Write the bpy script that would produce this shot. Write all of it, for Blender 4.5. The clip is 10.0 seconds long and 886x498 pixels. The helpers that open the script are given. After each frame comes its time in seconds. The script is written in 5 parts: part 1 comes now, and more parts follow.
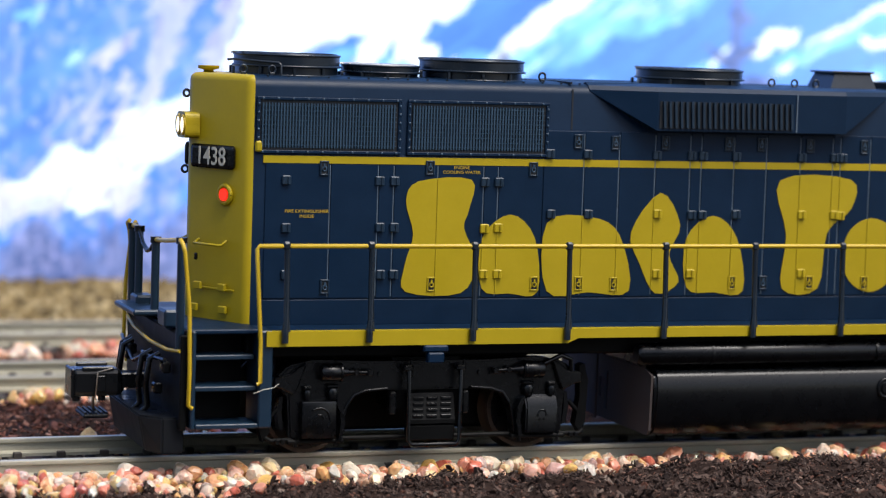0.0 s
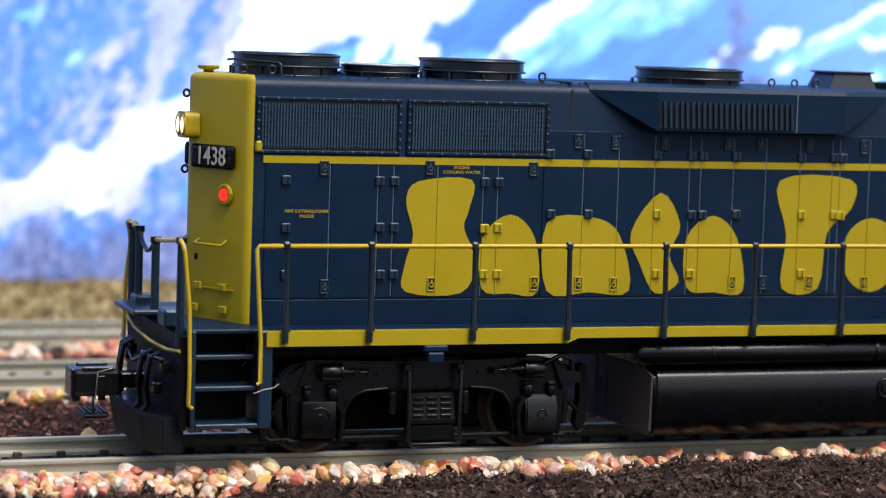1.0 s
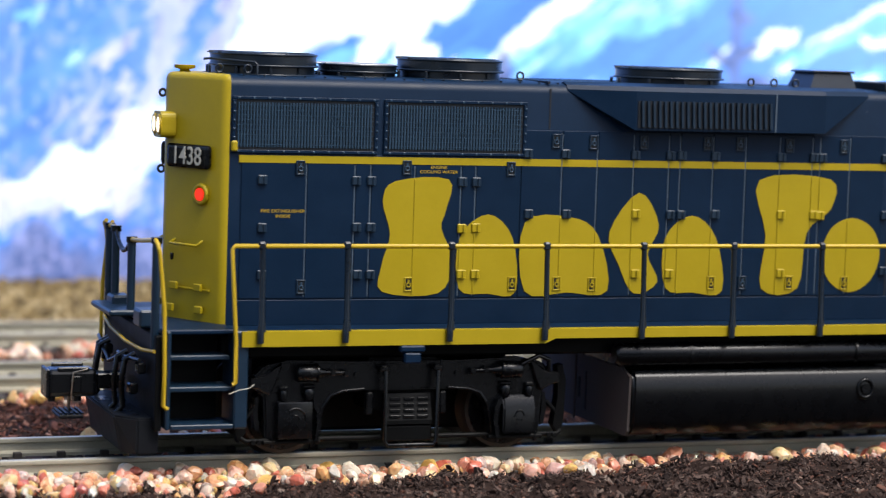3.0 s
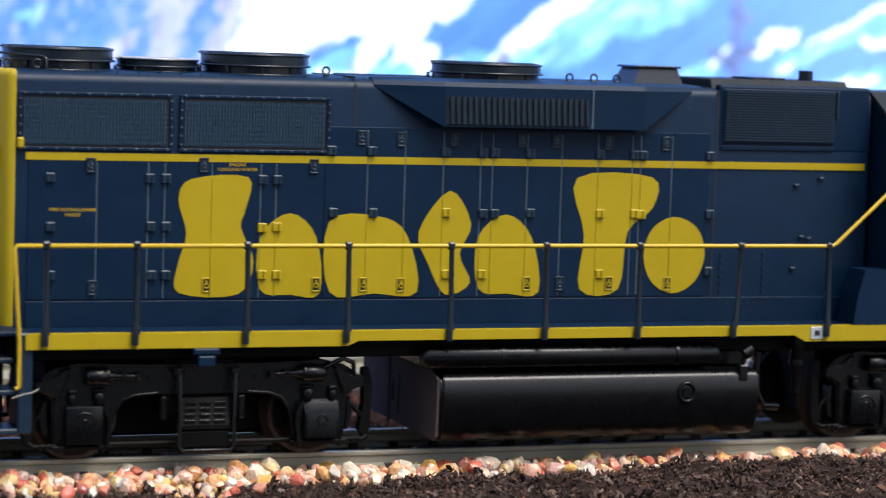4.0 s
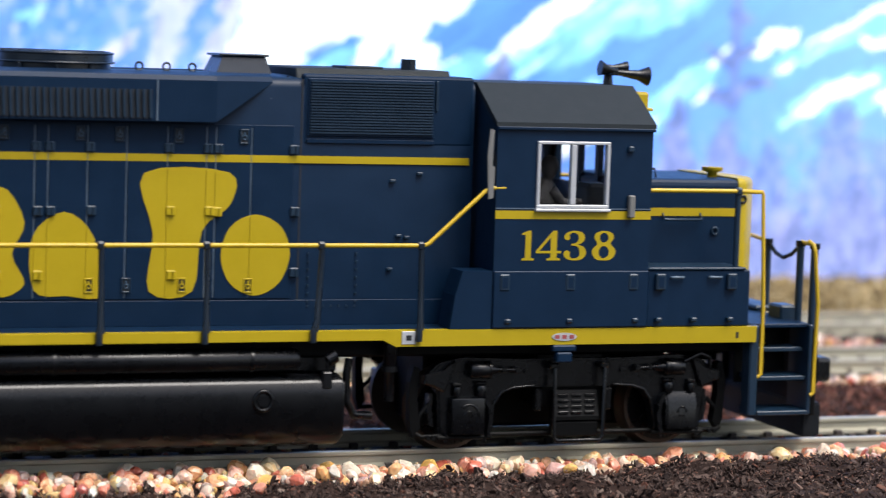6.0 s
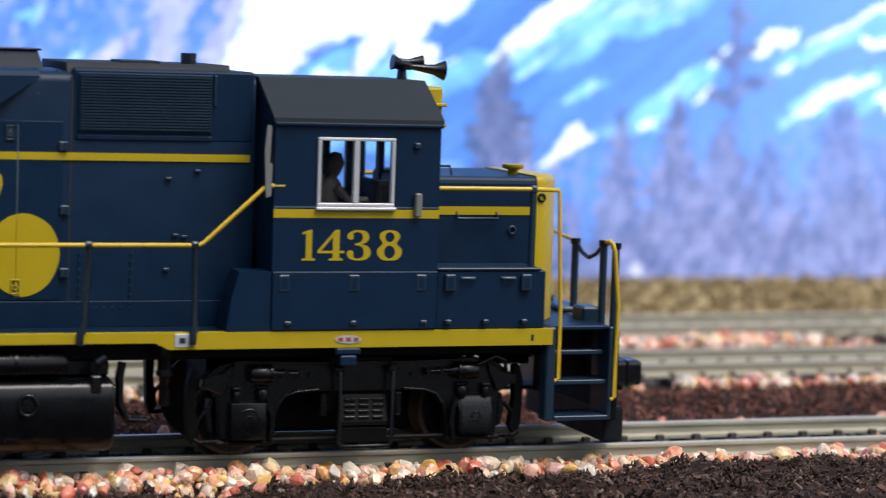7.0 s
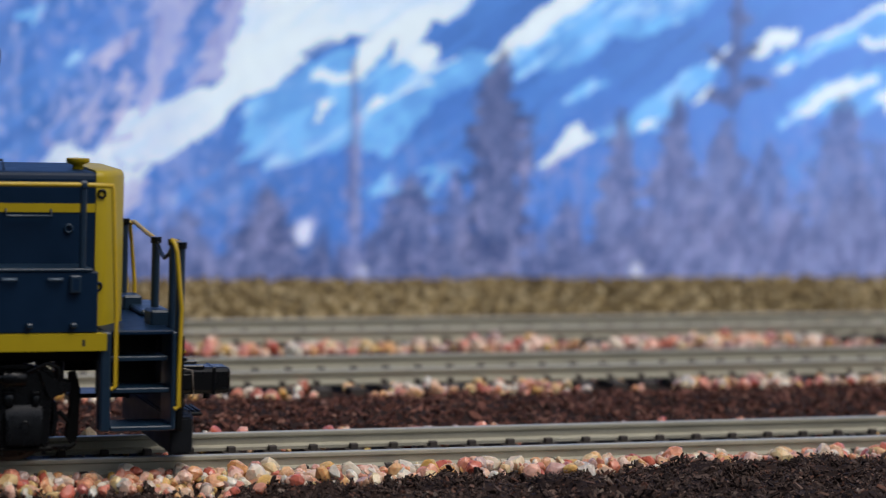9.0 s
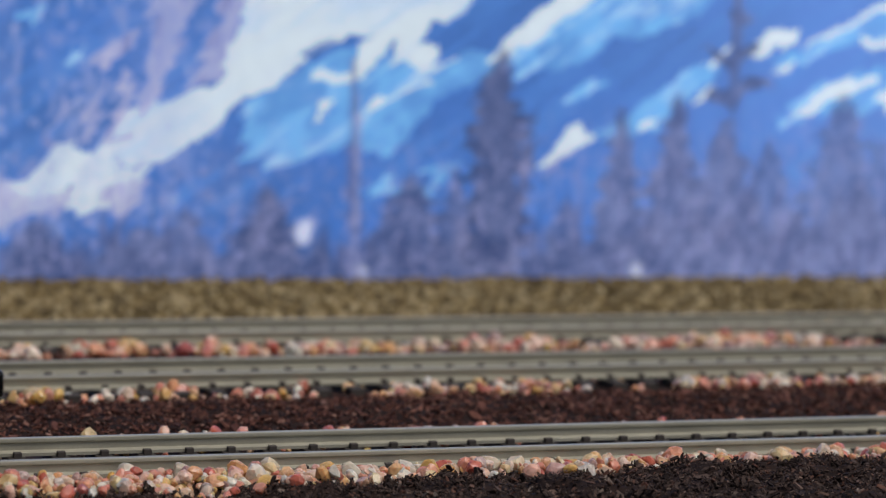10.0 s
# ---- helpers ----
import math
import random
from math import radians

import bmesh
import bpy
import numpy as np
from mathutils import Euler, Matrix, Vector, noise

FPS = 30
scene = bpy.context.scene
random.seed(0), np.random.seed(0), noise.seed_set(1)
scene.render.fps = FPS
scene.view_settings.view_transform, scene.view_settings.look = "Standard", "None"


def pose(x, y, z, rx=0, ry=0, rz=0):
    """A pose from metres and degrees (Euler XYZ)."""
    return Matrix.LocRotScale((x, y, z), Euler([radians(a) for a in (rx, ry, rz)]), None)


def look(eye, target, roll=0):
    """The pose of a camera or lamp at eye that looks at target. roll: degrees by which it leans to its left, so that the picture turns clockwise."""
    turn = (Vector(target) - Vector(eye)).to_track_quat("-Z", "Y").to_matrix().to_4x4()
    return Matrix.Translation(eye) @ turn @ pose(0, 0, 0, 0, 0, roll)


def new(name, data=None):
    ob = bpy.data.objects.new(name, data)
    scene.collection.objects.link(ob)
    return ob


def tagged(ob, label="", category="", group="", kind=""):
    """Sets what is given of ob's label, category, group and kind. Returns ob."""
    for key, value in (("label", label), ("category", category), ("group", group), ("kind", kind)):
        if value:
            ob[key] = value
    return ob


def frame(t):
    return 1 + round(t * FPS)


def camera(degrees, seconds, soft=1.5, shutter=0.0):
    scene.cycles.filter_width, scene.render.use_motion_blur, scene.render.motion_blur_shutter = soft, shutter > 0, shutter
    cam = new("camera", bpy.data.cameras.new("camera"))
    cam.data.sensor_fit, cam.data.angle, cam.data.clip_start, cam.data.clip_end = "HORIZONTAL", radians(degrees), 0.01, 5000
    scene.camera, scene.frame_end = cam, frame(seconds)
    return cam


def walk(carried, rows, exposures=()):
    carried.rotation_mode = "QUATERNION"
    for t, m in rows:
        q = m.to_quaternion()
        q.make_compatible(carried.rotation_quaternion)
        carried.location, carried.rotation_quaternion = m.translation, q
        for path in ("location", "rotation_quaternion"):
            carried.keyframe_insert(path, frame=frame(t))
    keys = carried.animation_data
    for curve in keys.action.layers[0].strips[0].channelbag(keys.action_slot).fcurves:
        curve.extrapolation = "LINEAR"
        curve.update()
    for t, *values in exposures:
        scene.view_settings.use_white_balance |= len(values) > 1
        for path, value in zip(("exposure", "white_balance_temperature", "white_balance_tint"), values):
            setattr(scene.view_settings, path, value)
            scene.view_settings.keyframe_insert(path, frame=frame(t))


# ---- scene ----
cam = camera(20.67, 10.0, soft=1.2, shutter=0.3)
MM = 0.001
EYE = (-0.08798, -0.33352, 0.05964)
AIM = (0.01306, -0.05231, 0.03290)
walk(cam, [(0.0, look(EYE, AIM, 1.887)), (10.0, look(EYE, AIM, 1.887))],
     exposures=[(0.0, 0.53), (4.5, 0.70), (6.2, 0.78), (7.3, 0.19), (8.2, -0.09), (9.0, -0.44), (10.0, -0.65)])
cam.data.dof.use_dof = True
cam.data.dof.focus_distance = 0.342
cam.data.dof.aperture_fstop = 25.0

# ---- light: soft daylight from a wide overcast sky ----
world = bpy.data.worlds.new("sky")
scene.world = world
world.use_nodes = True
wn = world.node_tree.nodes
sky = wn.new("ShaderNodeTexSky")
sky.sky_type, sky.sun_disc = "NISHITA", False
sky.sun_elevation, sky.sun_rotation = radians(61), radians(149)
sky.air_density, sky.dust_density = 1.0, 4.0
world.node_tree.links.new(sky.outputs[0], wn["Background"].inputs[0])
wn["Background"].inputs[1].default_value = 0.148
sun = new("sun", bpy.data.lights.new("sun", "SUN"))
sun.data.energy, sun.data.angle, sun.data.color = 2.4, radians(32), (1.0, 0.99, 0.97)
sun.matrix_world = look((0.25, -0.42, 0.87), (0.0, 0.0, 0.0))


# ---- materials ----
def shader(name, colour, rough=0.5, metal=0.0, vary=0.12, scale=400.0, bump=0.15, grain=2500.0, spots=None, spec=0.5):
    """A surface with a large and a fine variation of its colour and relief; sizes in waves per metre."""
    m = bpy.data.materials.new(name)
    m.use_nodes = True
    n, l = m.node_tree.nodes, m.node_tree.links
    b = n["Principled BSDF"]
    b.inputs["Roughness"].default_value, b.inputs["Metallic"].default_value = rough, metal
    b.inputs["Specular IOR Level"].default_value = spec
    co = n.new("ShaderNodeTexCoord")
    big, fine = n.new("ShaderNodeTexNoise"), n.new("ShaderNodeTexNoise")
    big.inputs["Scale"].default_value, fine.inputs["Scale"].default_value = scale, grain
    big.inputs["Detail"].default_value, fine.inputs["Detail"].default_value = 4, 3
    for t in (big, fine):
        l.new(co.outputs["Object"], t.inputs["Vector"])
    add = n.new("ShaderNodeMath")
    add.operation = "MULTIPLY_ADD"
    l.new(fine.outputs["Fac"], add.inputs[0])
    add.inputs[1].default_value = 0.5
    l.new(big.outputs["Fac"], add.inputs[2])
    ramp = n.new("ShaderNodeMapRange")
    ramp.inputs["From Min"].default_value, ramp.inputs["From Max"].default_value = 0.4, 1.1
    ramp.inputs["To Min"].default_value, ramp.inputs["To Max"].default_value = 1 - vary, 1 + vary
    l.new(add.outputs[0], ramp.inputs["Value"])
    mul = n.new("ShaderNodeVectorMath")
    mul.operation = "SCALE"
    mul.inputs[0].default_value = colour
    l.new(ramp.outputs[0], mul.inputs["Scale"])
    out = mul.outputs[0]
    if spots:
        dust = n.new("ShaderNodeTexNoise")
        dust.inputs["Scale"].default_value, dust.inputs["Detail"].default_value = spots[0], 2
        l.new(co.outputs["Object"], dust.inputs["Vector"])
        cut = n.new("ShaderNodeMapRange")
        cut.inputs["From Min"].default_value, cut.inputs["From Max"].default_value = spots[1], spots[1] + 0.06
        l.new(dust.outputs["Fac"], cut.inputs["Value"])
        mix = n.new("ShaderNodeMix")
        mix.data_type = "RGBA"
        l.new(cut.outputs[0], mix.inputs["Factor"])
        l.new(out, mix.inputs["A"])
        mix.inputs["B"].default_value = (*spots[2], 1)
        out = mix.outputs["Result"]
    l.new(out, b.inputs["Base Color"])
    rr = n.new("ShaderNodeMapRange")
    rr.inputs["To Min"].default_value, rr.inputs["To Max"].default_value = max(rough - 0.1, 0.03), min(rough + 0.1, 1)
    l.new(big.outputs["Fac"], rr.inputs["Value"])
    l.new(rr.outputs[0], b.inputs["Roughness"])
    if bump:
        bp = n.new("ShaderNodeBump")
        bp.inputs["Strength"].default_value, bp.inputs["Distance"].default_value = bump, 0.0001
        l.new(fine.outputs["Fac"], bp.inputs["Height"])
        l.new(bp.outputs[0], b.inputs["Normal"])
    return m


def random_shader(name, stops, source, rough=0.5, vary=0.25, scale=900.0, bump=0.4):
    """A surface whose pieces each take a colour of their own from the stops."""
    m = shader(name, (1, 1, 1), rough, 0.0, vary, scale, bump)
    n, l = m.node_tree.nodes, m.node_tree.links
    rnd = n.new("ShaderNodeObjectInfo").outputs["Random"] if source == "object" else n.new("ShaderNodeNewGeometry").outputs["Random Per Island"]
    cr = n.new("ShaderNodeValToRGB")
    cr.color_ramp.interpolation = "LINEAR"
    while len(cr.color_ramp.elements) < len(stops):
        cr.color_ramp.elements.new(0.5)
    for e, (p, c) in zip(cr.color_ramp.elements, stops):
        e.position, e.color = p, (*c, 1)
    l.new(rnd, cr.inputs[0])
    scale_node = [q for q in n if q.type == "VECT_MATH"][0]
    l.new(cr.outputs[0], scale_node.inputs[0])
    return m


NAVY = shader("navy_paint", (0.0018, 0.0122, 0.0330), 0.42, vary=0.14, bump=0.08, spots=(900, 0.80, (0.1, 0.11, 0.13)), spec=0.17)
NAVY_TRIM = shader("navy_trim", (0.004, 0.017, 0.036), 0.38, vary=0.1, bump=0.1, spec=0.45)
YELLOW = shader("yellow_paint", (0.335, 0.247, 0.005), 0.42, vary=0.06, bump=0.06, spec=0.3)
# navy lightened for the light that slats, bolts and latch handles catch
SLAT = shader("lit_slat_navy", (0.022, 0.05, 0.085), 0.3, vary=0.1)
TYRE = shader("tyre_metal", (0.065, 0.048, 0.036), 0.5, 0.4, vary=0.15)
ASHEN = shader("pale_grey_plastic", (0.13, 0.13, 0.125), 0.5, vary=0.1)
GOLD = shader("yellow_rail_paint", (0.44, 0.29, 0.008), 0.38, vary=0.08, bump=0.08)
BLACK = shader("black_plastic", (0.0014, 0.0018, 0.0026), 0.28, vary=0.3, bump=0.2, spec=0.36)
POST = shader("dark_navy_post", (0.002, 0.007, 0.015), 0.3, vary=0.1, bump=0.1, spec=0.5)
MATTE = shader("matt_black", (0.0016, 0.0018, 0.002), 0.55, vary=0.3, bump=0.2, spec=0.12)
# brown-grey tank end, its tone raised for the light on that face
PLATE = shader("brown_grey_plate", (0.055, 0.044, 0.041), 0.7, vary=0.15, spec=0.2)
TANKS = shader("satin_black", (0.0017, 0.0021, 0.0029), 0.28, vary=0.15, bump=0.06, spec=0.3)
GREY = shader("roof_grey", (0.008, 0.0125, 0.016), 0.65, vary=0.1, bump=0.15, spec=0.25)
FANS = shader("fan_housing", (0.004, 0.009, 0.017), 0.3, spec=0.5, vary=0.15, bump=0.1)
DARK = shader("dark_recess", (0.003, 0.005, 0.009), 0.6, vary=0.2)
SILVER = shader("silver_frame", (0.42, 0.43, 0.45), 0.35, 0.3, vary=0.06)
WHITE = shader("white_print", (0.5, 0.47, 0.38), 0.5, vary=0.05)
STEEL = shader("wheel_steel", (0.32, 0.27, 0.22), 0.35, 0.8, vary=0.15)
RAIL = shader("nickel_rail", (0.37, 0.35, 0.275), 0.42, 0.35, vary=0.12, scale=150, bump=0.1)
TIES = shader("tie_plastic", (0.035, 0.027, 0.022), 0.7, vary=0.3)
SEAT = shader("cab_interior", (0.05, 0.055, 0.06), 0.6)
SOIL = shader("bark_soil", (0.019, 0.0105, 0.008), 0.9, vary=0.5, scale=300, bump=0.9, grain=1200)
TURF = shader("dry_turf", (0.15, 0.105, 0.045), 0.95, vary=0.35, scale=120, bump=0.9, grain=900)
PINKS = [(0.0, (0.56, 0.42, 0.29)), (0.1, (0.40, 0.09, 0.055)), (0.2, (0.56, 0.24, 0.16)), (0.32, (0.55, 0.34, 0.09)), (0.44, (0.57, 0.34, 0.23)),
         (0.56, (0.62, 0.57, 0.46)), (0.66, (0.55, 0.20, 0.13)), (0.78, (0.56, 0.39, 0.17)), (0.9, (0.50, 0.46, 0.40)), (1.0, (0.29, 0.05, 0.04))]
STONE = random_shader("quartz_stone", PINKS, "object", 0.28, 0.4, 700)
GRAVEL = random_shader("quartz_gravel", PINKS, "island", 0.3, 0.4, 700)
for m in (STONE, GRAVEL):
    # milky quartz lets some light in
    q = m.node_tree.nodes["Principled BSDF"]
    q.inputs["Subsurface Weight"].default_value, q.inputs["Subsurface Scale"].default_value = 0.5, 0.0015
    q.inputs["Subsurface Radius"].default_value = (1.0, 0.6, 0.45)
CHIPS = random_shader("bark_chips", [(0.0, (0.018, 0.0115, 0.010)), (0.45, (0.042, 0.027, 0.022)), (0.8, (0.075, 0.05, 0.041)), (0.93, (0.10, 0.044, 0.03)), (1.0, (0.17, 0.13, 0.105))], "island", 0.8)
RED_CHIPS = random_shader("red_bark_chips", [(0.0, (0.02, 0.01, 0.008)), (0.45, (0.075, 0.03, 0.022)), (0.85, (0.15, 0.062, 0.045)), (1.0, (0.25, 0.14, 0.105))], "island", 0.85)
TUFTS = random_shader("turf_crumbs", [(0.0, (0.05, 0.036, 0.016)), (0.35, (0.12, 0.085, 0.036)), (0.75, (0.24, 0.175, 0.08)), (1.0, (0.40, 0.32, 0.18))], "island", 0.95)

for m in (CHIPS, RED_CHIPS, TUFTS, SOIL, TURF):
    m.node_tree.nodes["Principled BSDF"].inputs["Specular IOR Level"].default_value = 0.15


def glow(name, colour, strength):
    m = shader(name, colour, 0.3)
    b = m.node_tree.nodes["Principled BSDF"]
    b.inputs["Emission Color"].default_value, b.inputs["Emission Strength"].default_value = (*colour, 1), strength
    return m


LAMP = glow("lit_headlight", (1.0, 0.84, 0.58), 1.5)
MARKER = glow("lit_marker", (0.9, 0.03, 0.012), 0.6)
GLASS = bpy.data.materials.new("window_glass")
GLASS.use_nodes = True
gb = GLASS.node_tree.nodes["Principled BSDF"]
gb.inputs["Transmission Weight"].default_value, gb.inputs["Roughness"].default_value, gb.inputs["IOR"].default_value = 1.0, 0.02, 1.1


# ---- mesh tools; all lengths in millimetres ----
def box(bm, x0, x1, y0, y1, z0, z1, bevel=0.0, seg=1):
    vs = [bm.verts.new(c) for c in ((x0, y0, z0), (x1, y0, z0), (x1, y1, z0), (x0, y1, z0), (x0, y0, z1), (x1, y0, z1), (x1, y1, z1), (x0, y1, z1))]
    fs = [bm.faces.new([vs[i] for i in f]) for f in ((3, 2, 1, 0), (4, 5, 6, 7), (0, 1, 5, 4), (1, 2, 6, 5), (2, 3, 7, 6), (3, 0, 4, 7))]
    if bevel:
        es = {e for f in fs for e in f.edges}
        bmesh.ops.bevel(bm, geom=list(es), offset=bevel, segments=seg, profile=0.5, affect="EDGES")
    return bm


def prism(bm, pts, axis, a, b):
    """A closed outline drawn out along an axis. axis x: points are (y, z); axis y: (x, z); axis z: (x, y)."""
    def at(p, v):
        return (v, p[0], p[1]) if axis == "x" else (p[0], v, p[1]) if axis == "y" else (p[0], p[1], v)
    lo, hi = [bm.verts.new(at(p, a)) for p in pts], [bm.verts.new(at(p, b)) for p in pts]
    k = len(pts)
    fs = [bm.faces.new(lo), bm.faces.new(hi[::-1])] + [bm.faces.new((lo[i], hi[i], hi[(i + 1) % k], lo[(i + 1) % k])) for i in range(k)]
    bmesh.ops.recalc_face_normals(bm, faces=fs)
    return bm


def tube(bm, pts, r, seg=8):
    """A round bar through the points, with closed ends. r: one radius, or one for each point."""
    pts = [Vector(p) for p in pts]
    rs = [r] * len(pts) if isinstance(r, (int, float)) else r
    rings, up = [], None
    for i, p in enumerate(pts):
        d = (pts[min(i + 1, len(pts) - 1)] - pts[max(i - 1, 0)]).normalized()
        up = d.orthogonal() if up is None else (up - d * up.dot(d))
        up.normalize()
        side = d.cross(up)
        rings.append([bm.verts.new(p + rs[i] * (math.cos(a) * up + math.sin(a) * side)) for a in (2 * math.pi * k / seg for k in range(seg))])
    fs = []
    for q, w in zip(rings, rings[1:]):
        for k in range(seg):
            f = bm.faces.new((q[k], q[(k + 1) % seg], w[(k + 1) % seg], w[k]))
            f.smooth = True
            fs.append(f)
    for cap in (bm.faces.new(rings[0][::-1]), bm.faces.new(rings[-1])):
        for e in cap.edges:
            e.smooth = False
    return bm


def ring(bm, centre, r, thick, axis="z", seg=20):
    c, r = Vector([float(q) for q in centre]), float(r)
    u, v = {"z": (Vector((1, 0, 0)), Vector((0, 1, 0))), "y": (Vector((1, 0, 0)), Vector((0, 0, 1))), "x": (Vector((0, 1, 0)), Vector((0, 0, 1)))}[axis]
    tube(bm, [c + r * (math.cos(a) * u + math.sin(a) * v) for a in (2 * math.pi * k / seg for k in range(seg + 1))], thick, 6)
    return bm


def soften(bm, degrees=40):
    """Smooth shading over small folds, sharp at the large ones."""
    for f in bm.faces:
        f.smooth = True
    for e in bm.edges:
        e.smooth = len(e.link_faces) == 2 and e.calc_face_angle(0) < radians(degrees)
    return bm


def smooth_loop(pts, steps=5):
    """A closed soft outline through the points."""
    out, n = [], len(pts)
    for i in range(n):
        p = [Vector(pts[(i + j) % n]) for j in (-1, 0, 1, 2)]
        for s in range(steps):
            t = s / steps
            out.append(0.5 * ((2 * p[1]) + (p[2] - p[0]) * t + (2 * p[0] - 5 * p[1] + 4 * p[2] - p[3]) * t * t + (3 * p[1] - p[0] - 3 * p[2] + p[3]) * t ** 3))
    return out


def fitted(bm, out=None):
    """Brings a part drawn to the drawing's sizes to the model's: taller, and longer towards the outside."""
    if not bm.verts:
        return
    out = max(abs(v.co.y) for v in bm.verts) if out is None else out
    for v in bm.verts:
        v.co.x = 1.004 * v.co.x + 0.25 + 0.14 * (out - 10.7)
        v.co.z *= 1.07


def mesh_of(name, bm, material, flip=False):
    bmesh.ops.scale(bm, vec=(MM, -MM if flip else MM, MM), verts=bm.verts)
    if flip:
        bmesh.ops.reverse_faces(bm, faces=bm.faces)
    me = bpy.data.meshes.new(name)
    bm.to_mesh(me)
    me.materials.append(material)
    return me


def part(name, bm, material, parent, label="", both=False, fit=None):
    """One mesh under its thing; both: its mirror twin on the other side too."""
    if FIT and fit is not False:
        fitted(bm, fit)
    twin = bm.copy() if both else None
    ob = new(name, mesh_of(name, bm, material))
    bm.free()
    ob.parent = parent
    if label:
        ob["label"] = label
    if both:
        other = new(name, mesh_of(name, twin, material, True))
        twin.free()
        other.parent = parent
        if label:
            other["label"] = label
    return ob


FIT = False


def B():
    return bmesh.new()


def numerals(text, size, where, turn, material, parent, step, bold=0.0, wide=1.0):
    """A number whose figures are each a part, step apart along the line."""
    way = Vector((math.cos(radians(turn)), math.sin(radians(turn)), 0))
    for k, ch in enumerate(text):
        p = Vector(where) + way * step * (k - (len(text) - 1) / 2)
        lettering("numeral", ch, size, tuple(p), (90, 0, turn), material, parent, bold, wide, shift=where[1])


def lettering(name, text, size, where, turn, material, parent, bold=0.0, wide=1.0, deep=0.03, shift=None):
    """Raised writing in the built-in font; size and places in millimetres, middle of the line at where."""
    cu = bpy.data.curves.new(name, "FONT")
    cu.body, cu.size, cu.align_x, cu.align_y = text, size * MM, "CENTER", "CENTER"
    cu.extrude, cu.offset = deep * MM, bold * MM
    tmp = bpy.data.objects.new(name, cu)
    me = bpy.data.meshes.new_from_object(tmp)
    bpy.data.objects.remove(tmp)
    if FIT:
        where = (1.004 * where[0] + 0.25 + 0.14 * (-(where[1] if shift is None else shift) - 10.7), where[1], where[2] * 1.07)
    m = pose(*[v * MM for v in where], *turn) @ Matrix.Diagonal((wide, 1, 1, 1))
    me.transform(m)
    me.materials.clear()
    me.materials.append(material)
    ob = new(name, me)
    ob.parent = parent
    return ob


# ---- the layout board, its ground and tracks ----
rng = np.random.default_rng(7)
T1, T2, T3 = 0.0, 79.0, 133.3
GAUGE = 16.5


def fbm(x, y, f, seed=0.0, oct=4):
    v, a = 0.0, 1.0
    for k in range(oct):
        v += a * noise.noise(Vector((x * f * 2 ** k + seed, y * f * 2 ** k - seed, seed * 0.37)))
        a *= 0.5
    return v


def bumpf(y, c, w):
    return max(0.0, 1 - ((y - c) / w) ** 2)


def ground_z(x, y):
    z = -4.0
    c = -26.5 + 0.03 * max(-40, min(120, x)) + 1.5 * fbm(x, 0, 0.06, 5)
    z += (1.7 + 1.0 * fbm(x, y, 0.04, 3) + 1.5 * math.exp(-((x - 74) / 17) ** 2) + 0.5 * math.exp(-((x - 104) / 12) ** 2)) * (bumpf(y, c, 9.5) if y > c else 1.0) * (0.45 + 0.55 * max(0.0, min(1.0, (x + 30) / 55)))
    z += 1.4 * bumpf(y, 44, 19) + 1.0 * bumpf(y, 104, 10)
    if y > 147:
        z += 3.6 * min(1, (y - 147) / 68)
    z += 1.2 * bumpf(y, -13.6, 4.2)
    if y < -18:
        z += 1.3 * min(1, (-18 - y) / 5) * max(-0.6, fbm(x, y, 0.085, 41, 3)) + 0.5 * min(1, (-18 - y) / 3) * fbm(x, y, 0.55, 43, 2)
    lumpy = 1.3 if y < -17 else 0.9 if 24 < y < 60 or 94 < y < 112 else 0.25
    return z + lumpy * fbm(x, y, 0.22, 9)


def sheet(name, x0, x1, y0, y1, dx, dy, material, label):
    xs, ys = np.arange(x0, x1 + 0.01, dx), np.arange(y0, y1 + 0.01, dy)
    vs = [(x * MM, y * MM, ground_z(x, y) * MM) for y in ys for x in xs]
    k = len(xs)
    fs = [(j * k + i, j * k + i + 1, (j + 1) * k + i + 1, (j + 1) * k + i) for j in range(len(ys) - 1) for i in range(k - 1)]
    me = bpy.data.meshes.new(name)
    me.from_pydata(vs, [], fs)
    me.polygons.foreach_set("use_smooth", [True] * len(fs))
    me.materials.append(material)
    return tagged(new(name, me), label, "ground", kind="structure")


sheet("ground", -230, 420, -75, 148, 1.5, 1.0, SOIL, "dark brown bark soil ground between the tracks")
sheet("grass_strip", -230, 420, 147.0, 217, 1.5, 1.2, TURF, "strip of dry olive brown turf before the backdrop")
bm = B()
box(bm, -700, 900, -900, 260, -30, -6.2, 1)
base = new("layout_board", mesh_of("layout_board", bm, shader("board_paint", (0.035, 0.045, 0.055), 0.8, vary=0.2, scale=30)))
bm.free()
tagged(base, "plain dark painted board under the model railway", "board", kind="structure")

# unseen wall added behind the camera: blocks low sky, darkens reflections
bm = B()
box(bm, -1500, 800, -2250, -2150, -900, 700)
wall = new("unseen_dark_wall", mesh_of("unseen_dark_wall", bm, shader("wall_paint", (0.12, 0.11, 0.10), 0.8, vary=0.1, scale=6, grain=80)))
bm.free()
tagged(wall, "unseen dull wall added behind the camera to block low light", "wall", kind="structure")

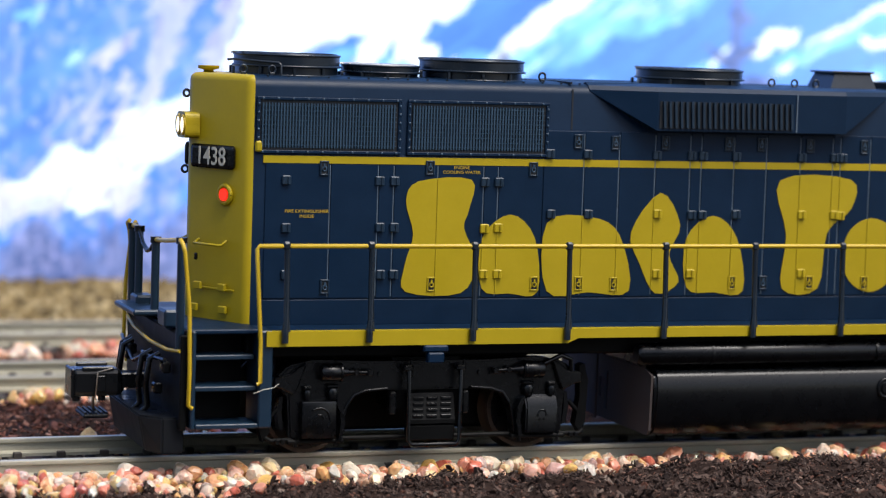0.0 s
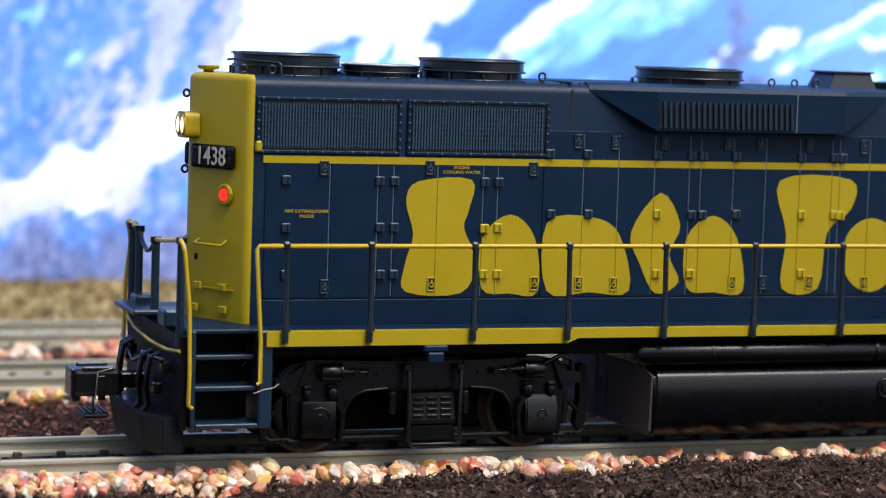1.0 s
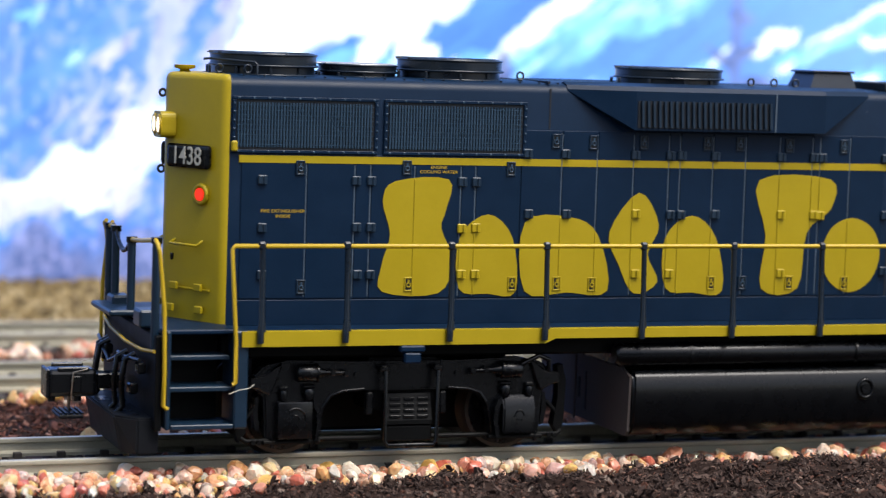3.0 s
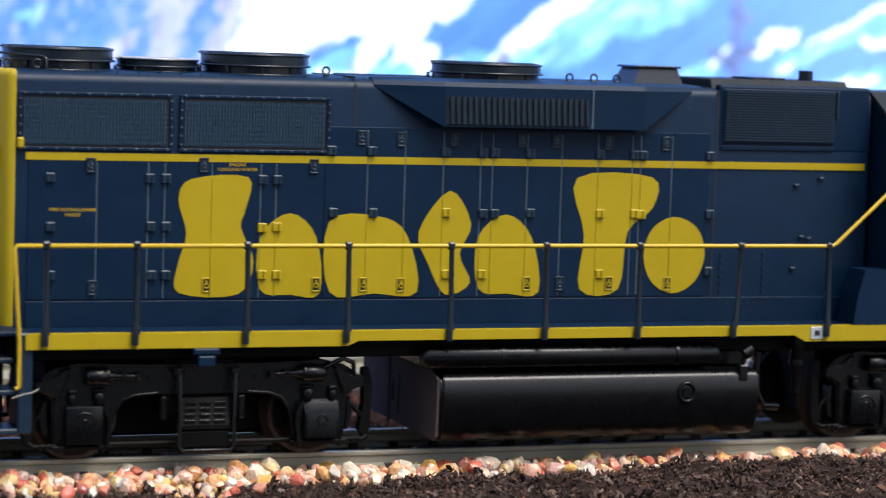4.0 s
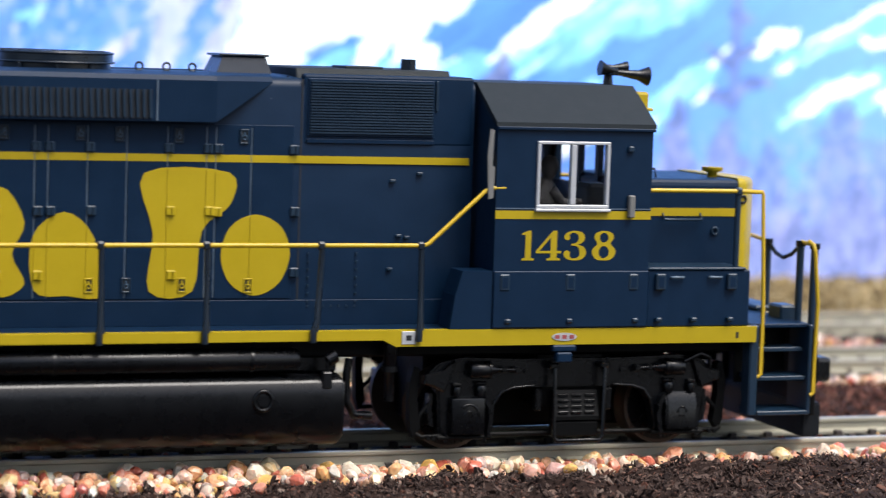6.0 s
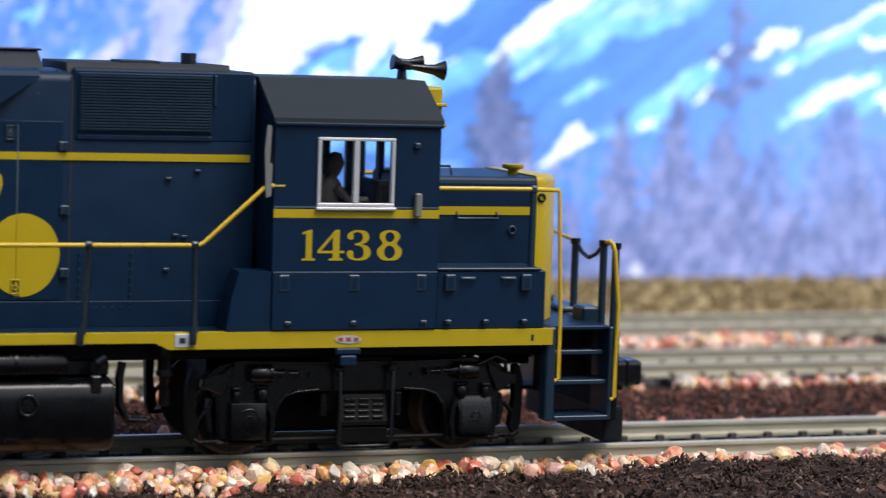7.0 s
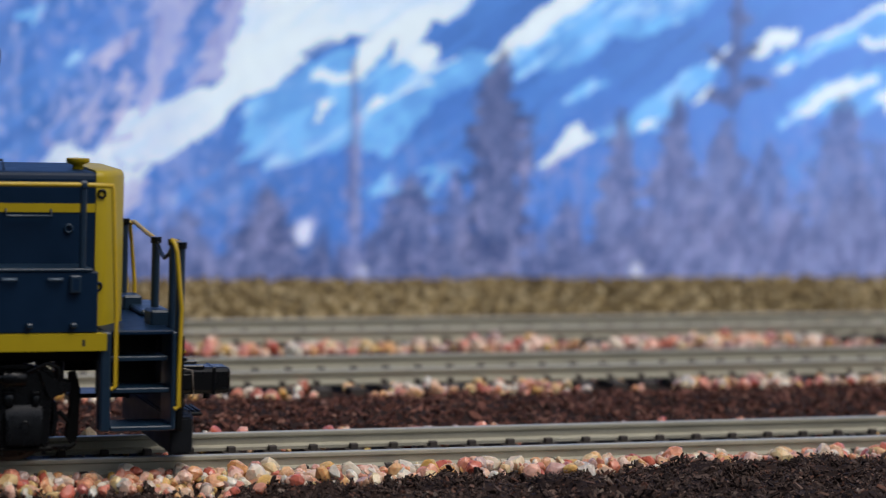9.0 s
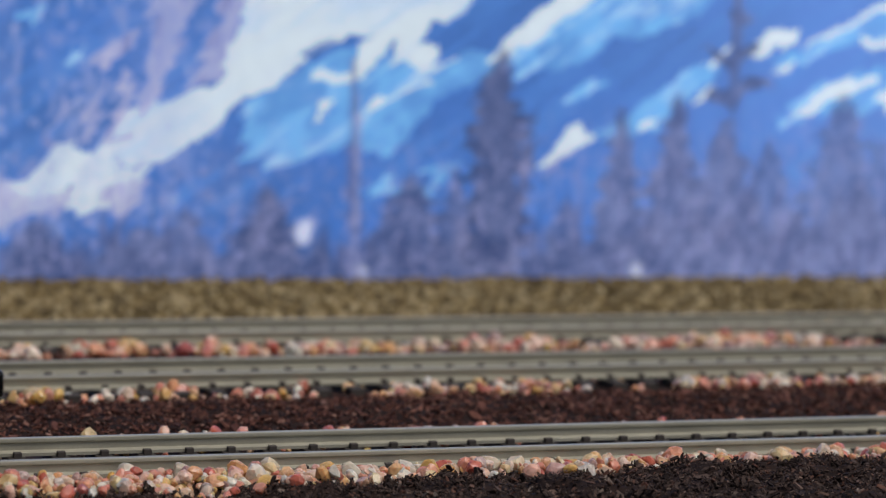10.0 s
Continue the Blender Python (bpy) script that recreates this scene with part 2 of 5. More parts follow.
RAIL_SHAPE = [(-0.55, 0), (0.55, 0), (0.6, -0.15), (0.6, -0.55), (0.25, -0.8), (0.25, -1.75), (1.2, -2.05), (1.2, -2.5), (-1.2, -2.5), (-1.2, -2.05), (-0.25, -1.75), (-0.25, -0.8), (-0.6, -0.55), (-0.6, -0.15)]
tie_bm = B()
box(tie_bm, -1.3, 1.3, -14.5, 14.5, -4.2, -2.55, 0.12)
for s in (-1, 1):
    for o in (-1, 1):
        box(tie_bm, -0.6, 0.6, s * GAUGE / 2 + o * 1.3 - 0.5, s * GAUGE / 2 + o * 1.3 + 0.5, -2.6, -1.75, 0.1)
TIE_MESH = mesh_of("tie", tie_bm, TIES)
tie_bm.free()


def track(centre, turn):
    tr = new("railway_track", None)
    tr.location, tr.rotation_euler = (0, (centre - 60 * math.tan(radians(turn))) * MM, 0), (0, 0, radians(turn))
    tagged(tr, "model railway track, dull nickel rails on dark ties", "track", "parallel tracks", "structure")
    for s in (-1, 1):
        bm = B()
        prism(bm, [(s * (GAUGE / 2 + 0.55) + p, z) for p, z in RAIL_SHAPE], "x", -230, 420)
        part("rail", bm, RAIL, tr)
    for x in np.arange(-60, 300, 6.25):
        o = new("tie", TIE_MESH)
        o.parent, o.location = tr, (x * MM, 0, 0)
    return tr


for c, turn in ((T1, 0.0), (T2, 1.2), (T3, 0.7)):
    track(c, turn)


# ---- the printed backdrop: a snowy mountain over a dark fir wood ----
def wave(u, v, f, seed, oct=5):
    """Fractal value noise on arrays, about -1 to 1."""
    g = np.random.default_rng(seed)
    total, amp = np.zeros_like(u), 1.0
    for k in range(oct):
        tab = g.uniform(-1, 1, (64, 64))
        x, y = u * f * 2 ** k, v * f * 2 ** k
        i, j = np.floor(x).astype(int), np.floor(y).astype(int)
        a, b = x - i, y - j
        a, b = a * a * (3 - 2 * a), b * b * (3 - 2 * b)
        i, j = i % 64, j % 64
        i2, j2 = (i + 1) % 64, (j + 1) % 64
        total += amp * ((tab[i, j] * (1 - a) + tab[i2, j] * a) * (1 - b) + (tab[i, j2] * (1 - a) + tab[i2, j2] * a) * b)
        amp *= 0.5
    return total


def edge(v, w):
    return np.clip(v / w * 0.5 + 0.5, 0, 1)


SNOW = []
# the great slope and its chutes; print units, 100 to the unit across and up from the foot
SNOW.append([(-30, 160), (50, 178), (92, 235), (150, 228), (200, 300), (262, 328), (330, 328), (368, 395), (388, 460), (398, 520), (800, 520), (780, 480), (705, 450), (690, 408), (742, 386), (700, 364), (652, 366), (640, 398), (602, 436), (556, 420), (492, 386), (440, 336), (372, 306), (330, 256), (238, 198), (190, 196), (130, 166), (60, 140), (-30, 130)])
SNOW.append([(500, 356), (522, 372), (546, 352), (590, 420), (640, 438), (610, 384), (560, 344), (528, 336)])
SNOW.append([(502, 270), (524, 318), (540, 312), (516, 272)])
SNOW.append([(598, 312), (700, 348), (716, 344), (602, 304)])
SNOW.append([(790, 384), (830, 416), (900, 466), (960, 520), (1020, 520), (900, 420), (832, 392)])
SNOW.append([(1380, 398), (1450, 442), (1540, 488), (1600, 520), (1600, 490), (1500, 458), (1402, 404)])
SNOW.append([(1278, 394), (1320, 436), (1396, 446), (1380, 414), (1342, 410), (1300, 386)])
SNOW.append([(1334, 364), (1386, 382), (1350, 358)])
SNOW.append([(1384, 294), (1460, 346), (1532, 362), (1536, 334), (1470, 320), (1402, 292)])
SNOW.append([(1488, 420), (1600, 436), (1600, 420), (1500, 412)])
SNOW.append([(930, 234), (960, 262), (986, 256), (950, 230)])
SNOW.append([(1080, 260), (1110, 282), (1116, 270), (1090, 254)])
SNOW.append([(1200, 370), (1234, 402), (1250, 386), (1214, 368)])
SNOW.append([(1180, 304), (1210, 336), (1220, 320), (1190, 302)])
SNOW.append([(1550, 330), (1600, 340), (1600, 270), (1560, 290)])
PALE = []
PALE.append([(396, 214), (394, 306), (450, 346), (500, 376), (560, 406), (740, 386), (810, 406), (870, 436), (1000, 520), (1110, 520), (1060, 436), (970, 384), (900, 364), (830, 374), (700, 304), (650, 224), (560, 230), (470, 206)])
PALE.append([(960, 236), (1060, 286), (1150, 356), (1170, 346), (1120, 256), (1060, 244), (1000, 244)])
PALE.append([(958, 328), (1000, 362), (1026, 360), (1000, 330)])
PALE.append([(608, 160), (650, 196), (664, 156), (700, 152), (704, 196), (762, 206), (720, 146), (650, 144)])
PALE.append([(1330, 376), (1450, 436), (1600, 500), (1600, 436), (1450, 404), (1350, 366)])
PALE.append([(1336, 278), (1400, 298), (1392, 274)])
PALE.append([(120, 400), (140, 412), (150, 404), (126, 392)])
PALE.append([(20, 470), (70, 480), (60, 452), (24, 456)])
SNOW.append([(-30, 175), (60, 155), (150, 190), (232, 192), (216, 150), (190, 100), (165, 122), (100, 136), (40, 104), (-30, 92)])
SNOW.append([(905, 196), (930, 232), (975, 252), (1010, 262), (985, 236), (950, 218)])
PALE.append([(1000, 250), (1090, 300), (1160, 360), (1240, 392), (1226, 350), (1150, 290), (1080, 246)])
PALE.append([(1040, 520), (1240, 520), (1200, 470), (1110, 430), (1040, 420)])
PALE.append([(1360, 300), (1440, 350), (1540, 372), (1600, 380), (1600, 300), (1460, 290)])
RIBS = []
RIBS.append([(-20, 160), (70, 140), (120, 160), (100, 120), (30, 100), (-20, 100)])
RIBS.append([(244, 520), (300, 520), (280, 386), (240, 306), (214, 304), (226, 406)])
RIBS.append([(350, 520), (396, 520), (370, 396), (330, 336), (308, 346), (336, 406)])
RIBS.append([(152, 398), (204, 438), (202, 414), (150, 352)])
RIBS.append([(128, 296), (158, 348), (140, 246), (120, 246)])
RIBS.append([(84, 256), (96, 328), (102, 296), (78, 204)])
RIBS.append([(184, 366), (202, 356), (196, 236), (168, 236)])
RIBS.append([(164, 166), (234, 168), (190, 94), (168, 116)])
RIBS.append([(900, 180), (950, 226), (975, 236), (915, 178)])
RIBS.append([(-10, 200), (20, 170), (0, 100), (-30, 120)])
FIRS = ((435, 166, 55, .95), (680, 186, 62, .9), (760, 178, 40, .8), (1055, 308, 46, .9), (1160, 332, 58, .92), (1480, 334, 85, .75), (1335, 250, 70, .7), (1250, 285, 75, .85), (300, 126, 50, .8), (60, 108, 60, .7), (960, 140, 45, .7), (1560, 250, 80, .6), (230, 96, 50, .8))


def backdrop():
    xs = np.concatenate([np.arange(-300, -12, 6.0), np.arange(-12, 245, 0.42), np.arange(245, 540, 6.0)])
    zs = np.concatenate([np.arange(-5, 76, 0.42), np.arange(76, 260, 6.0)])
    X, Z = np.meshgrid(xs, zs)
    U, V = (X - 2.4) * 6.89, Z / (12.8 + 0.0066 * np.clip(X - 2, -60, 300)) * 99
    u1, v1 = U / 100, V / 100
    wu, wv = U + 6 * wave(u1, v1, 2.2, 1) + 4 * wave(u1, v1, 9, 8, 3), V + 6 * wave(u1, v1, 2.2, 2) + 4 * wave(u1, v1, 9, 9, 3)
    run, off = u1 * 0.80 + v1 * 0.60, v1 * 0.80 - u1 * 0.60
    streaks = wave(run * 0.4, off * 4.0, 1.6, 61, 4)
    wu, wv = wu + 17 * streaks, wv + 12 * streaks
    rock, deep = np.array((0.060, 0.172, 0.56)), np.array((0.047, 0.135, 0.43))
    tone = np.clip(0.4 + 0.5 * wave(u1, v1, 0.7, 3) - 0.02 * (u1 - 8), 0, 1)[..., None]
    col = rock + (deep - rock) * tone

    mist = (np.clip((U - 850) / 700, 0, 1) * 0.3 + 0.05 * edge(V - 350, 200))[..., None]
    col[:] = col * (1 - mist) + np.array((0.20, 0.33, 0.74)) * mist

    def lay(mask, c, strength=1.0):
        m = np.clip(mask * strength, 0, 1)[..., None]
        col[:] = col * (1 - m) + np.array(c) * m

    def inside(poly, x, y):
        hit = np.zeros(X.shape, bool)
        n = len(poly)
        for k in range(n):
            (a, b), (c, d) = poly[k], poly[(k + 1) % n]
            if b != d:
                hit ^= ((y < b) != (y < d)) & (x < (c - a) * (y - b) / (d - b) + a)
        return hit.astype(float)

    m = (edge(streaks - 0.45, 0.5) * 0.4 * (V > 120))[..., None]
    col[:] = col * (1 - m) + np.array((0.10, 0.27, 0.72)) * m
    for q in PALE:
        lay(inside(q, wu, wv), (0.15, 0.40, 0.82), 0.5 + 0.5 * np.clip(0.5 + wave(u1, v1, 2.5, 14) + 0.6 * streaks, 0, 1))
        lay(inside(q, wu, wv) * edge(streaks + 0.5 * wave(u1, v1, 4, 62, 3) - 0.75, 0.4), (0.42, 0.6, 0.9), .55)
    for q in SNOW:
        lay(inside(q, wu, wv), (0.58, 0.68, 0.80))
    lay(edge(wave(u1 * 0.8, v1 * 1.6, 1.1, 15) - 0.55, 0.5) * inside(SNOW[0], wu, wv), (0.40, 0.55, 0.83), .6)
    lay(edge(streaks - 0.5, 0.5) * inside(SNOW[0], wu, wv), (0.30, 0.48, 0.85), .4)
    for q in RIBS:
        lay(inside(q, wu, wv), (0.40, 0.41, 0.66), 0.7 + 0.3 * np.clip(wave(u1 * 2, v1, 3, 16), 0, 1))
        lay(inside(q, wu, wv) * edge(wave(u1 * 2, v1 * 0.6, 4, 17) - 0.5, 0.3), (0.12, 0.13, 0.38), .6)
    lay(edge(wave(u1, v1, 5.0, 6, 4) - 0.95, 0.3) * edge(420 - U, 150), (0.45, 0.5, 0.8), .5)
    lay(edge(wave(u1 * 2.4, v1 * 0.6, 1.1, 81, 3) - 0.1, 0.8) * edge(310 - U, 160) * (V > 90), (0.17, 0.26, 0.62), .45)
    lay(edge(wave(u1 * 1.6, v1 * 0.9, 4.5, 82, 4) - 0.5, 0.3) * edge(400 - U, 160) * (V > 90), (0.45, 0.48, 0.76), .25)
    lay(inside([(480, 384), (500, 410), (528, 412), (506, 386)], wu, wv), deep, .8)
    # the fir wood: single tall firs over a ragged, misty low row
    dark, light = np.array((0.036, 0.062, 0.185)), np.array((0.17, 0.205, 0.42))
    fine = np.clip(0.38 + 0.4 * wave(u1 * 1.2, v1, 4.2, 13, 4) + 0.2 * wave(u1, v1, 1.6, 19, 2), 0, 1)
    haze = np.clip((U - 600) / 1000, 0, 1) * 0.3
    wood = dark + (light - dark) * np.clip(fine * 0.8 + haze, 0, 1)[..., None]
    top = 70 + 26 * wave(u1, 0 * v1, 1.4, 11) + 16 * wave(u1, 0 * v1, 6.0, 12, 3) + 55 * np.clip((U - 940) / 500, 0, 1)
    low = (edge(top - V + 10 * wave(u1, v1, 6, 18, 3), 26) * 0.95)[..., None]
    col[:] = col * (1 - low) + wood * low
    for u, h, w, strength in FIRS:
        k = np.clip((h - V) / h, 0, 1)
        ragged = 1 + 0.45 * wave(u1, v1 * 1.6, 5.0, int(u), 4)
        body = edge(1.2 * w * np.minimum(k ** 0.75 * 1.15, 0.95) * ragged - np.abs(U - u), 9) * (V < h)
        m = (body * strength)[..., None]
        col[:] = col * (1 - m) + wood * m
    # the broad fir, the tall thin one with drooping boughs, and the bare spire
    k = np.clip((415 - V) / 415, 0, 1)
    width = 5 + 62 * np.minimum(k * 2.6, 1) * (0.78 + 0.4 * wave(u1, v1 * 1.5, 4.5, 51, 4))
    body = (edge(width - np.abs(U - 832 - 8 * wave(u1, v1, 1.5, 52)), 9) * (V < 415 - 14 * wave(u1, 0 * v1, 9, 53, 2)) * 0.92)[..., None]
    col[:] = col * (1 - body) + (wood * 0.85) * body
    lay(edge(wave(u1, v1, 5.5, 58, 3) - 0.7, 0.35) * body[..., 0] * edge(U - 845, 25), (0.27, 0.27, 0.5), .7)
    boughs = np.clip(np.sin((V - 0.35 * np.abs(U - 1262)) * 0.085 + 2 * wave(u1, v1, 1.2, 54)), 0, 1)
    width = 10 + (24 + 70 * np.clip((480 - V) / 200, 0, 1)) * boughs * (0.7 + 0.5 * wave(u1, v1, 4, 55)) * (V > 300)
    body = (edge(width - np.abs(U - 1265), 8) * np.clip(0.85 - (V < 300) * 0.4, 0, 1))[..., None]
    col[:] = col * (1 - body) + wood * 0.95 * body
    spire = edge(4 + 11 * np.clip((390 - V) / 390, 0, 1) * (1 + 0.8 * wave(u1, v1, 7, 56, 3)) - np.abs(U - 580 - 0.03 * (200 - V)), 6) * (V < 392)
    lay(spire, (0.10, 0.13, 0.32), .8)
    lay(edge(5 + 4 * wave(u1, v1, 8, 57) - np.abs(U - 586), 4) * (V < 330), (0.3, 0.32, 0.56), .5 + .4 * np.clip(wave(u1 * 2, v1, 5, 59, 3), -1, 1))
    streak = edge(wave(u1 * 3.4, v1 * 0.55, 2.0, 31, 4) - 0.72, 0.35) * edge(150 + 8 * u1 - V, 80)
    lay(streak, (0.29, 0.30, 0.55), .3)
    # boughs catching the light, and dark gaps between the trunks
    lay(edge(wave(u1 * 1.3, v1 * 2.2, 6.5, 71, 3) - 0.55, 0.3) * edge(190 + 6 * u1 - V, 90), (0.26, 0.27, 0.50), .4)
    lay(edge(wave(u1 * 3.0, v1 * 0.7, 3.0, 72, 4) - 0.6, 0.3) * edge(110 + 5 * u1 - V, 60), (0.040, 0.060, 0.19), .45)
    lay(edge(wave(u1 * 2.0, v1 * 1.2, 4.0, 32, 3) - 0.85, 0.3) * edge(230 - V, 60), (0.26, 0.28, 0.55), .6)
    for u, v, r in ((500, 84, 16), (1092, 14, 9), (505, 96, 8), (600, 14, 8)):
        lay(edge(r - np.hypot((U - u) * 1.2, (V - v) * 0.8) + 8 * wave(u1, v1, 4, 33), 8), (0.58, 0.62, 0.86), .8)
    col *= (1 + 0.06 * wave(u1, v1, 14, 41, 3))[..., None]
    col *= np.array((1.0, 1.0, 0.94)) * (1 + 0.16 * np.clip((u1 - 7) / 8, 0, 1))[..., None]
    k = len(xs)
    vs = np.stack([X, np.full_like(X, 217.0), Z], -1).reshape(-1, 3) * MM
    idx = np.arange(len(zs) * k).reshape(len(zs), k)
    fs = np.stack([idx[:-1, :-1], idx[:-1, 1:], idx[1:, 1:], idx[1:, :-1]], -1).reshape(-1, 4)
    me = bpy.data.meshes.new("print")
    me.from_pydata(vs.tolist(), [], fs.tolist())
    at = me.color_attributes.new("print", "FLOAT_COLOR", "POINT")
    at.data.foreach_set("color", np.concatenate([np.clip(col, 0, 1).reshape(-1, 3), np.ones((len(vs), 1))], 1).ravel())
    m = bpy.data.materials.new("glowing_print")
    m.use_nodes = True
    n, l = m.node_tree.nodes, m.node_tree.links
    a = n.new("ShaderNodeAttribute")
    a.attribute_name = "print"
    b = n["Principled BSDF"]
    l.new(a.outputs["Color"], b.inputs["Base Color"])
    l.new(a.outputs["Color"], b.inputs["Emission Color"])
    # emission added to brighten the print; no lamp stands behind it
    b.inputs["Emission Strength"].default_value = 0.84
    b.inputs["Roughness"].default_value, b.inputs["Specular IOR Level"].default_value = 0.6, 0.2
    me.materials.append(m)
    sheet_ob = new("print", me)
    bm = B()
    box(bm, -305, 545, 217.6, 223, -6.1, 264, 0.5)
    board = new("backdrop", mesh_of("backdrop", bm, shader("backdrop_board", (0.5, 0.48, 0.44), 0.8)))
    bm.free()
    sheet_ob.parent = board
    tagged(board, "printed backdrop of a blue snowy mountain behind firs", "backdrop", kind="structure")


backdrop()


# ---- the model locomotive; its own space starts at the rear hood corner, x towards the cab ----
FIT = True
loco = new("model_locomotive", None)
loco.empty_display_size = 0.02
tagged(loco, "navy blue and yellow model diesel locomotive on the near track", "locomotive")
HY = -10.7      # hood side
SY = -18.0      # sill and cab side
HOOD = [(-10.7, 17.0), (-10.7, 47.9), (-10.5, 48.5), (-10.0, 49.0), (-9.3, 49.25), (-5, 49.45), (0, 49.5), (5, 49.45), (9.3, 49.25), (10.0, 49.0), (10.5, 48.5), (10.7, 47.9), (10.7, 17.0)]


def hood():
    part("long_hood", soften(prism(B(), HOOD, "x", -0.35, 127.5)), NAVY, loco, "navy painted long hood with rounded roof edges")
    bm = B()
    prism(bm, [(-0.35, -10.78), (-0.7, -10.74), (-1.05, -10.6), (-1.35, -10.35), (-1.6, -10.0), (-6.6, -0.9), (-6.75, -0.4), (-6.75, 0.4), (-6.6, 0.9), (-1.6, 10.0), (-1.35, 10.35), (-1.05, 10.6), (-0.7, 10.74), (-0.35, 10.78)], "z", 17.0, 49.4)
    top = [e for e in bm.edges if all(v.co.z > 49 for v in e.verts) and not all(v.co.x > -0.5 for v in e.verts)]
    bmesh.ops.bevel(bm, geom=top, offset=0.9, segments=3, profile=0.5, affect="EDGES")
    soften(bm, 50)
    part("hood_end", bm, YELLOW, loco, "yellow painted rear hood end with slanted corners")
    for x, z0, z1 in ((46.6, 43.2, 48.6), (102.2, 17.2, 49.0)):
        part("panel_seam", box(B(), x - 0.12, x + 0.12, HY - 0.06, HY + 0.1, z0, z1), DARK, loco)
    part("roof_seam", box(B(), 46.5, 46.75, -10.2, 10.2, 49.2, 49.56), DARK, loco)


def stripe(x0, x1, z0, z1, y, name="yellow_stripe"):
    part(name, box(B(), x0, x1, y - 0.03, y + 0.2, z0, z1), YELLOW, loco)


DOORS = [1.3, 10.7, 17.7, 20.0, 26.5, 33.4, 35.6, 42.4, 48.7, 54.2, 59.9, 65.5, 67.3, 72.6, 77.9, 83.5, 88.9, 90.2, 95.2, 101.2]


def doors():
    for a, b in zip(DOORS, DOORS[1:]):
        top = 39.3 if b < 43 else 43.0
        part("hood_door", box(B(), a + 0.09, b - 0.09, HY - 0.16, HY + 0.05, 20.6, top, 0.05), NAVY, loco)
    part("hood_base", box(B(), 1.2, 127, HY - 0.16, HY + 0.05, 17.1, 20.4, 0.05), NAVY, loco)
    # polished door edges
    # thin strips whose paler colour stands in for highlights on the door edges
    for x in DOORS[1:-1]:
        if x not in (42.4,):
            part("door_edge", box(B(), x - 0.17, x - 0.02, HY - 0.22, HY, 20.8, 38.0 if x < 43 else 42.6, 0.03), EDGE, loco)


# plain yellow shapes in place of the maker's lettering, drawn as outlines (x, z)
SHAPES = [
    [(21.9, 25.0), (23.0, 29.0), (21.8, 33.4), (23.6, 36.0), (31.5, 36.3), (31.2, 32.2), (30.6, 29.8), (32.5, 25.4), (30.4, 21.2), (22.1, 21.4)],
    [(33.4, 28.6), (37.6, 31.7), (41.4, 28.6), (42.1, 21.3), (37.8, 21.1), (33.5, 21.8)],
    [(43.2, 30.6), (50.2, 31.4), (54.6, 29.0), (56.4, 21.4), (50.0, 21.2), (43.5, 21.4)],
    [(60.9, 34.8), (56.4, 29.4), (58.0, 25.0), (60.6, 21.0), (64.3, 22.6), (62.6, 26.4), (64.2, 30.4)],
    [(65.3, 28.6), (69.5, 31.7), (73.5, 28.6), (74.8, 21.3), (70.0, 21.1), (65.6, 21.8)],
    [(80.2, 36.7), (92.0, 36.9), (92.3, 32.8), (88.4, 29.4), (87.2, 21.6), (81.2, 21.6), (81.6, 29.0)],
    [(91.1, 26.2), (92.4, 29.9), (95.9, 31.5), (99.5, 30.0), (100.9, 26.4), (99.4, 22.6), (95.9, 21.0), (92.5, 22.6)],
]


def shapes():
    for pts in SHAPES:
        bm = B()
        prism(bm, [tuple(p) for p in smooth_loop(pts, 4)], "y", HY - 0.26, HY - 0.165)
        bmesh.ops.triangulate(bm, faces=bm.faces)
        loop = smooth_loop(pts, 4)
        sign = part("painted_shape", bm, YELLOW, loco, "plain yellow shape painted across the doors")
        for x in DOORS[1:-1]:
            hits = [a[1] + (b[1] - a[1]) * (x - a[0]) / (b[0] - a[0]) for a, b in zip(loop, loop[1:] + loop[:1]) if (a[0] - x) * (b[0] - x) < 0]
            if len(hits) > 1 and max(hits) - min(hits) > 2:
                part("door_edge", box(B(), x - 0.13, x + 0.03, HY - 0.36, HY - 0.2, min(hits) + 0.2, max(hits) - 0.2, 0.03), YELLOW, sign)


def painted(x, z):
    """Whether a fitting lies inside the yellow lettering."""
    return 20.8 < z < 31.3 and (22 < x < 32.4 or 33.2 < x < 56.2 or 57 < x < 64 or 65.3 < x < 74.5 or 81 < x < 87.2 or 91.5 < x < 100.5) or (81.5 < x < 91.5 and 31 < z < 36.5) or (58.5 < x < 63 and 31 < z < 34)


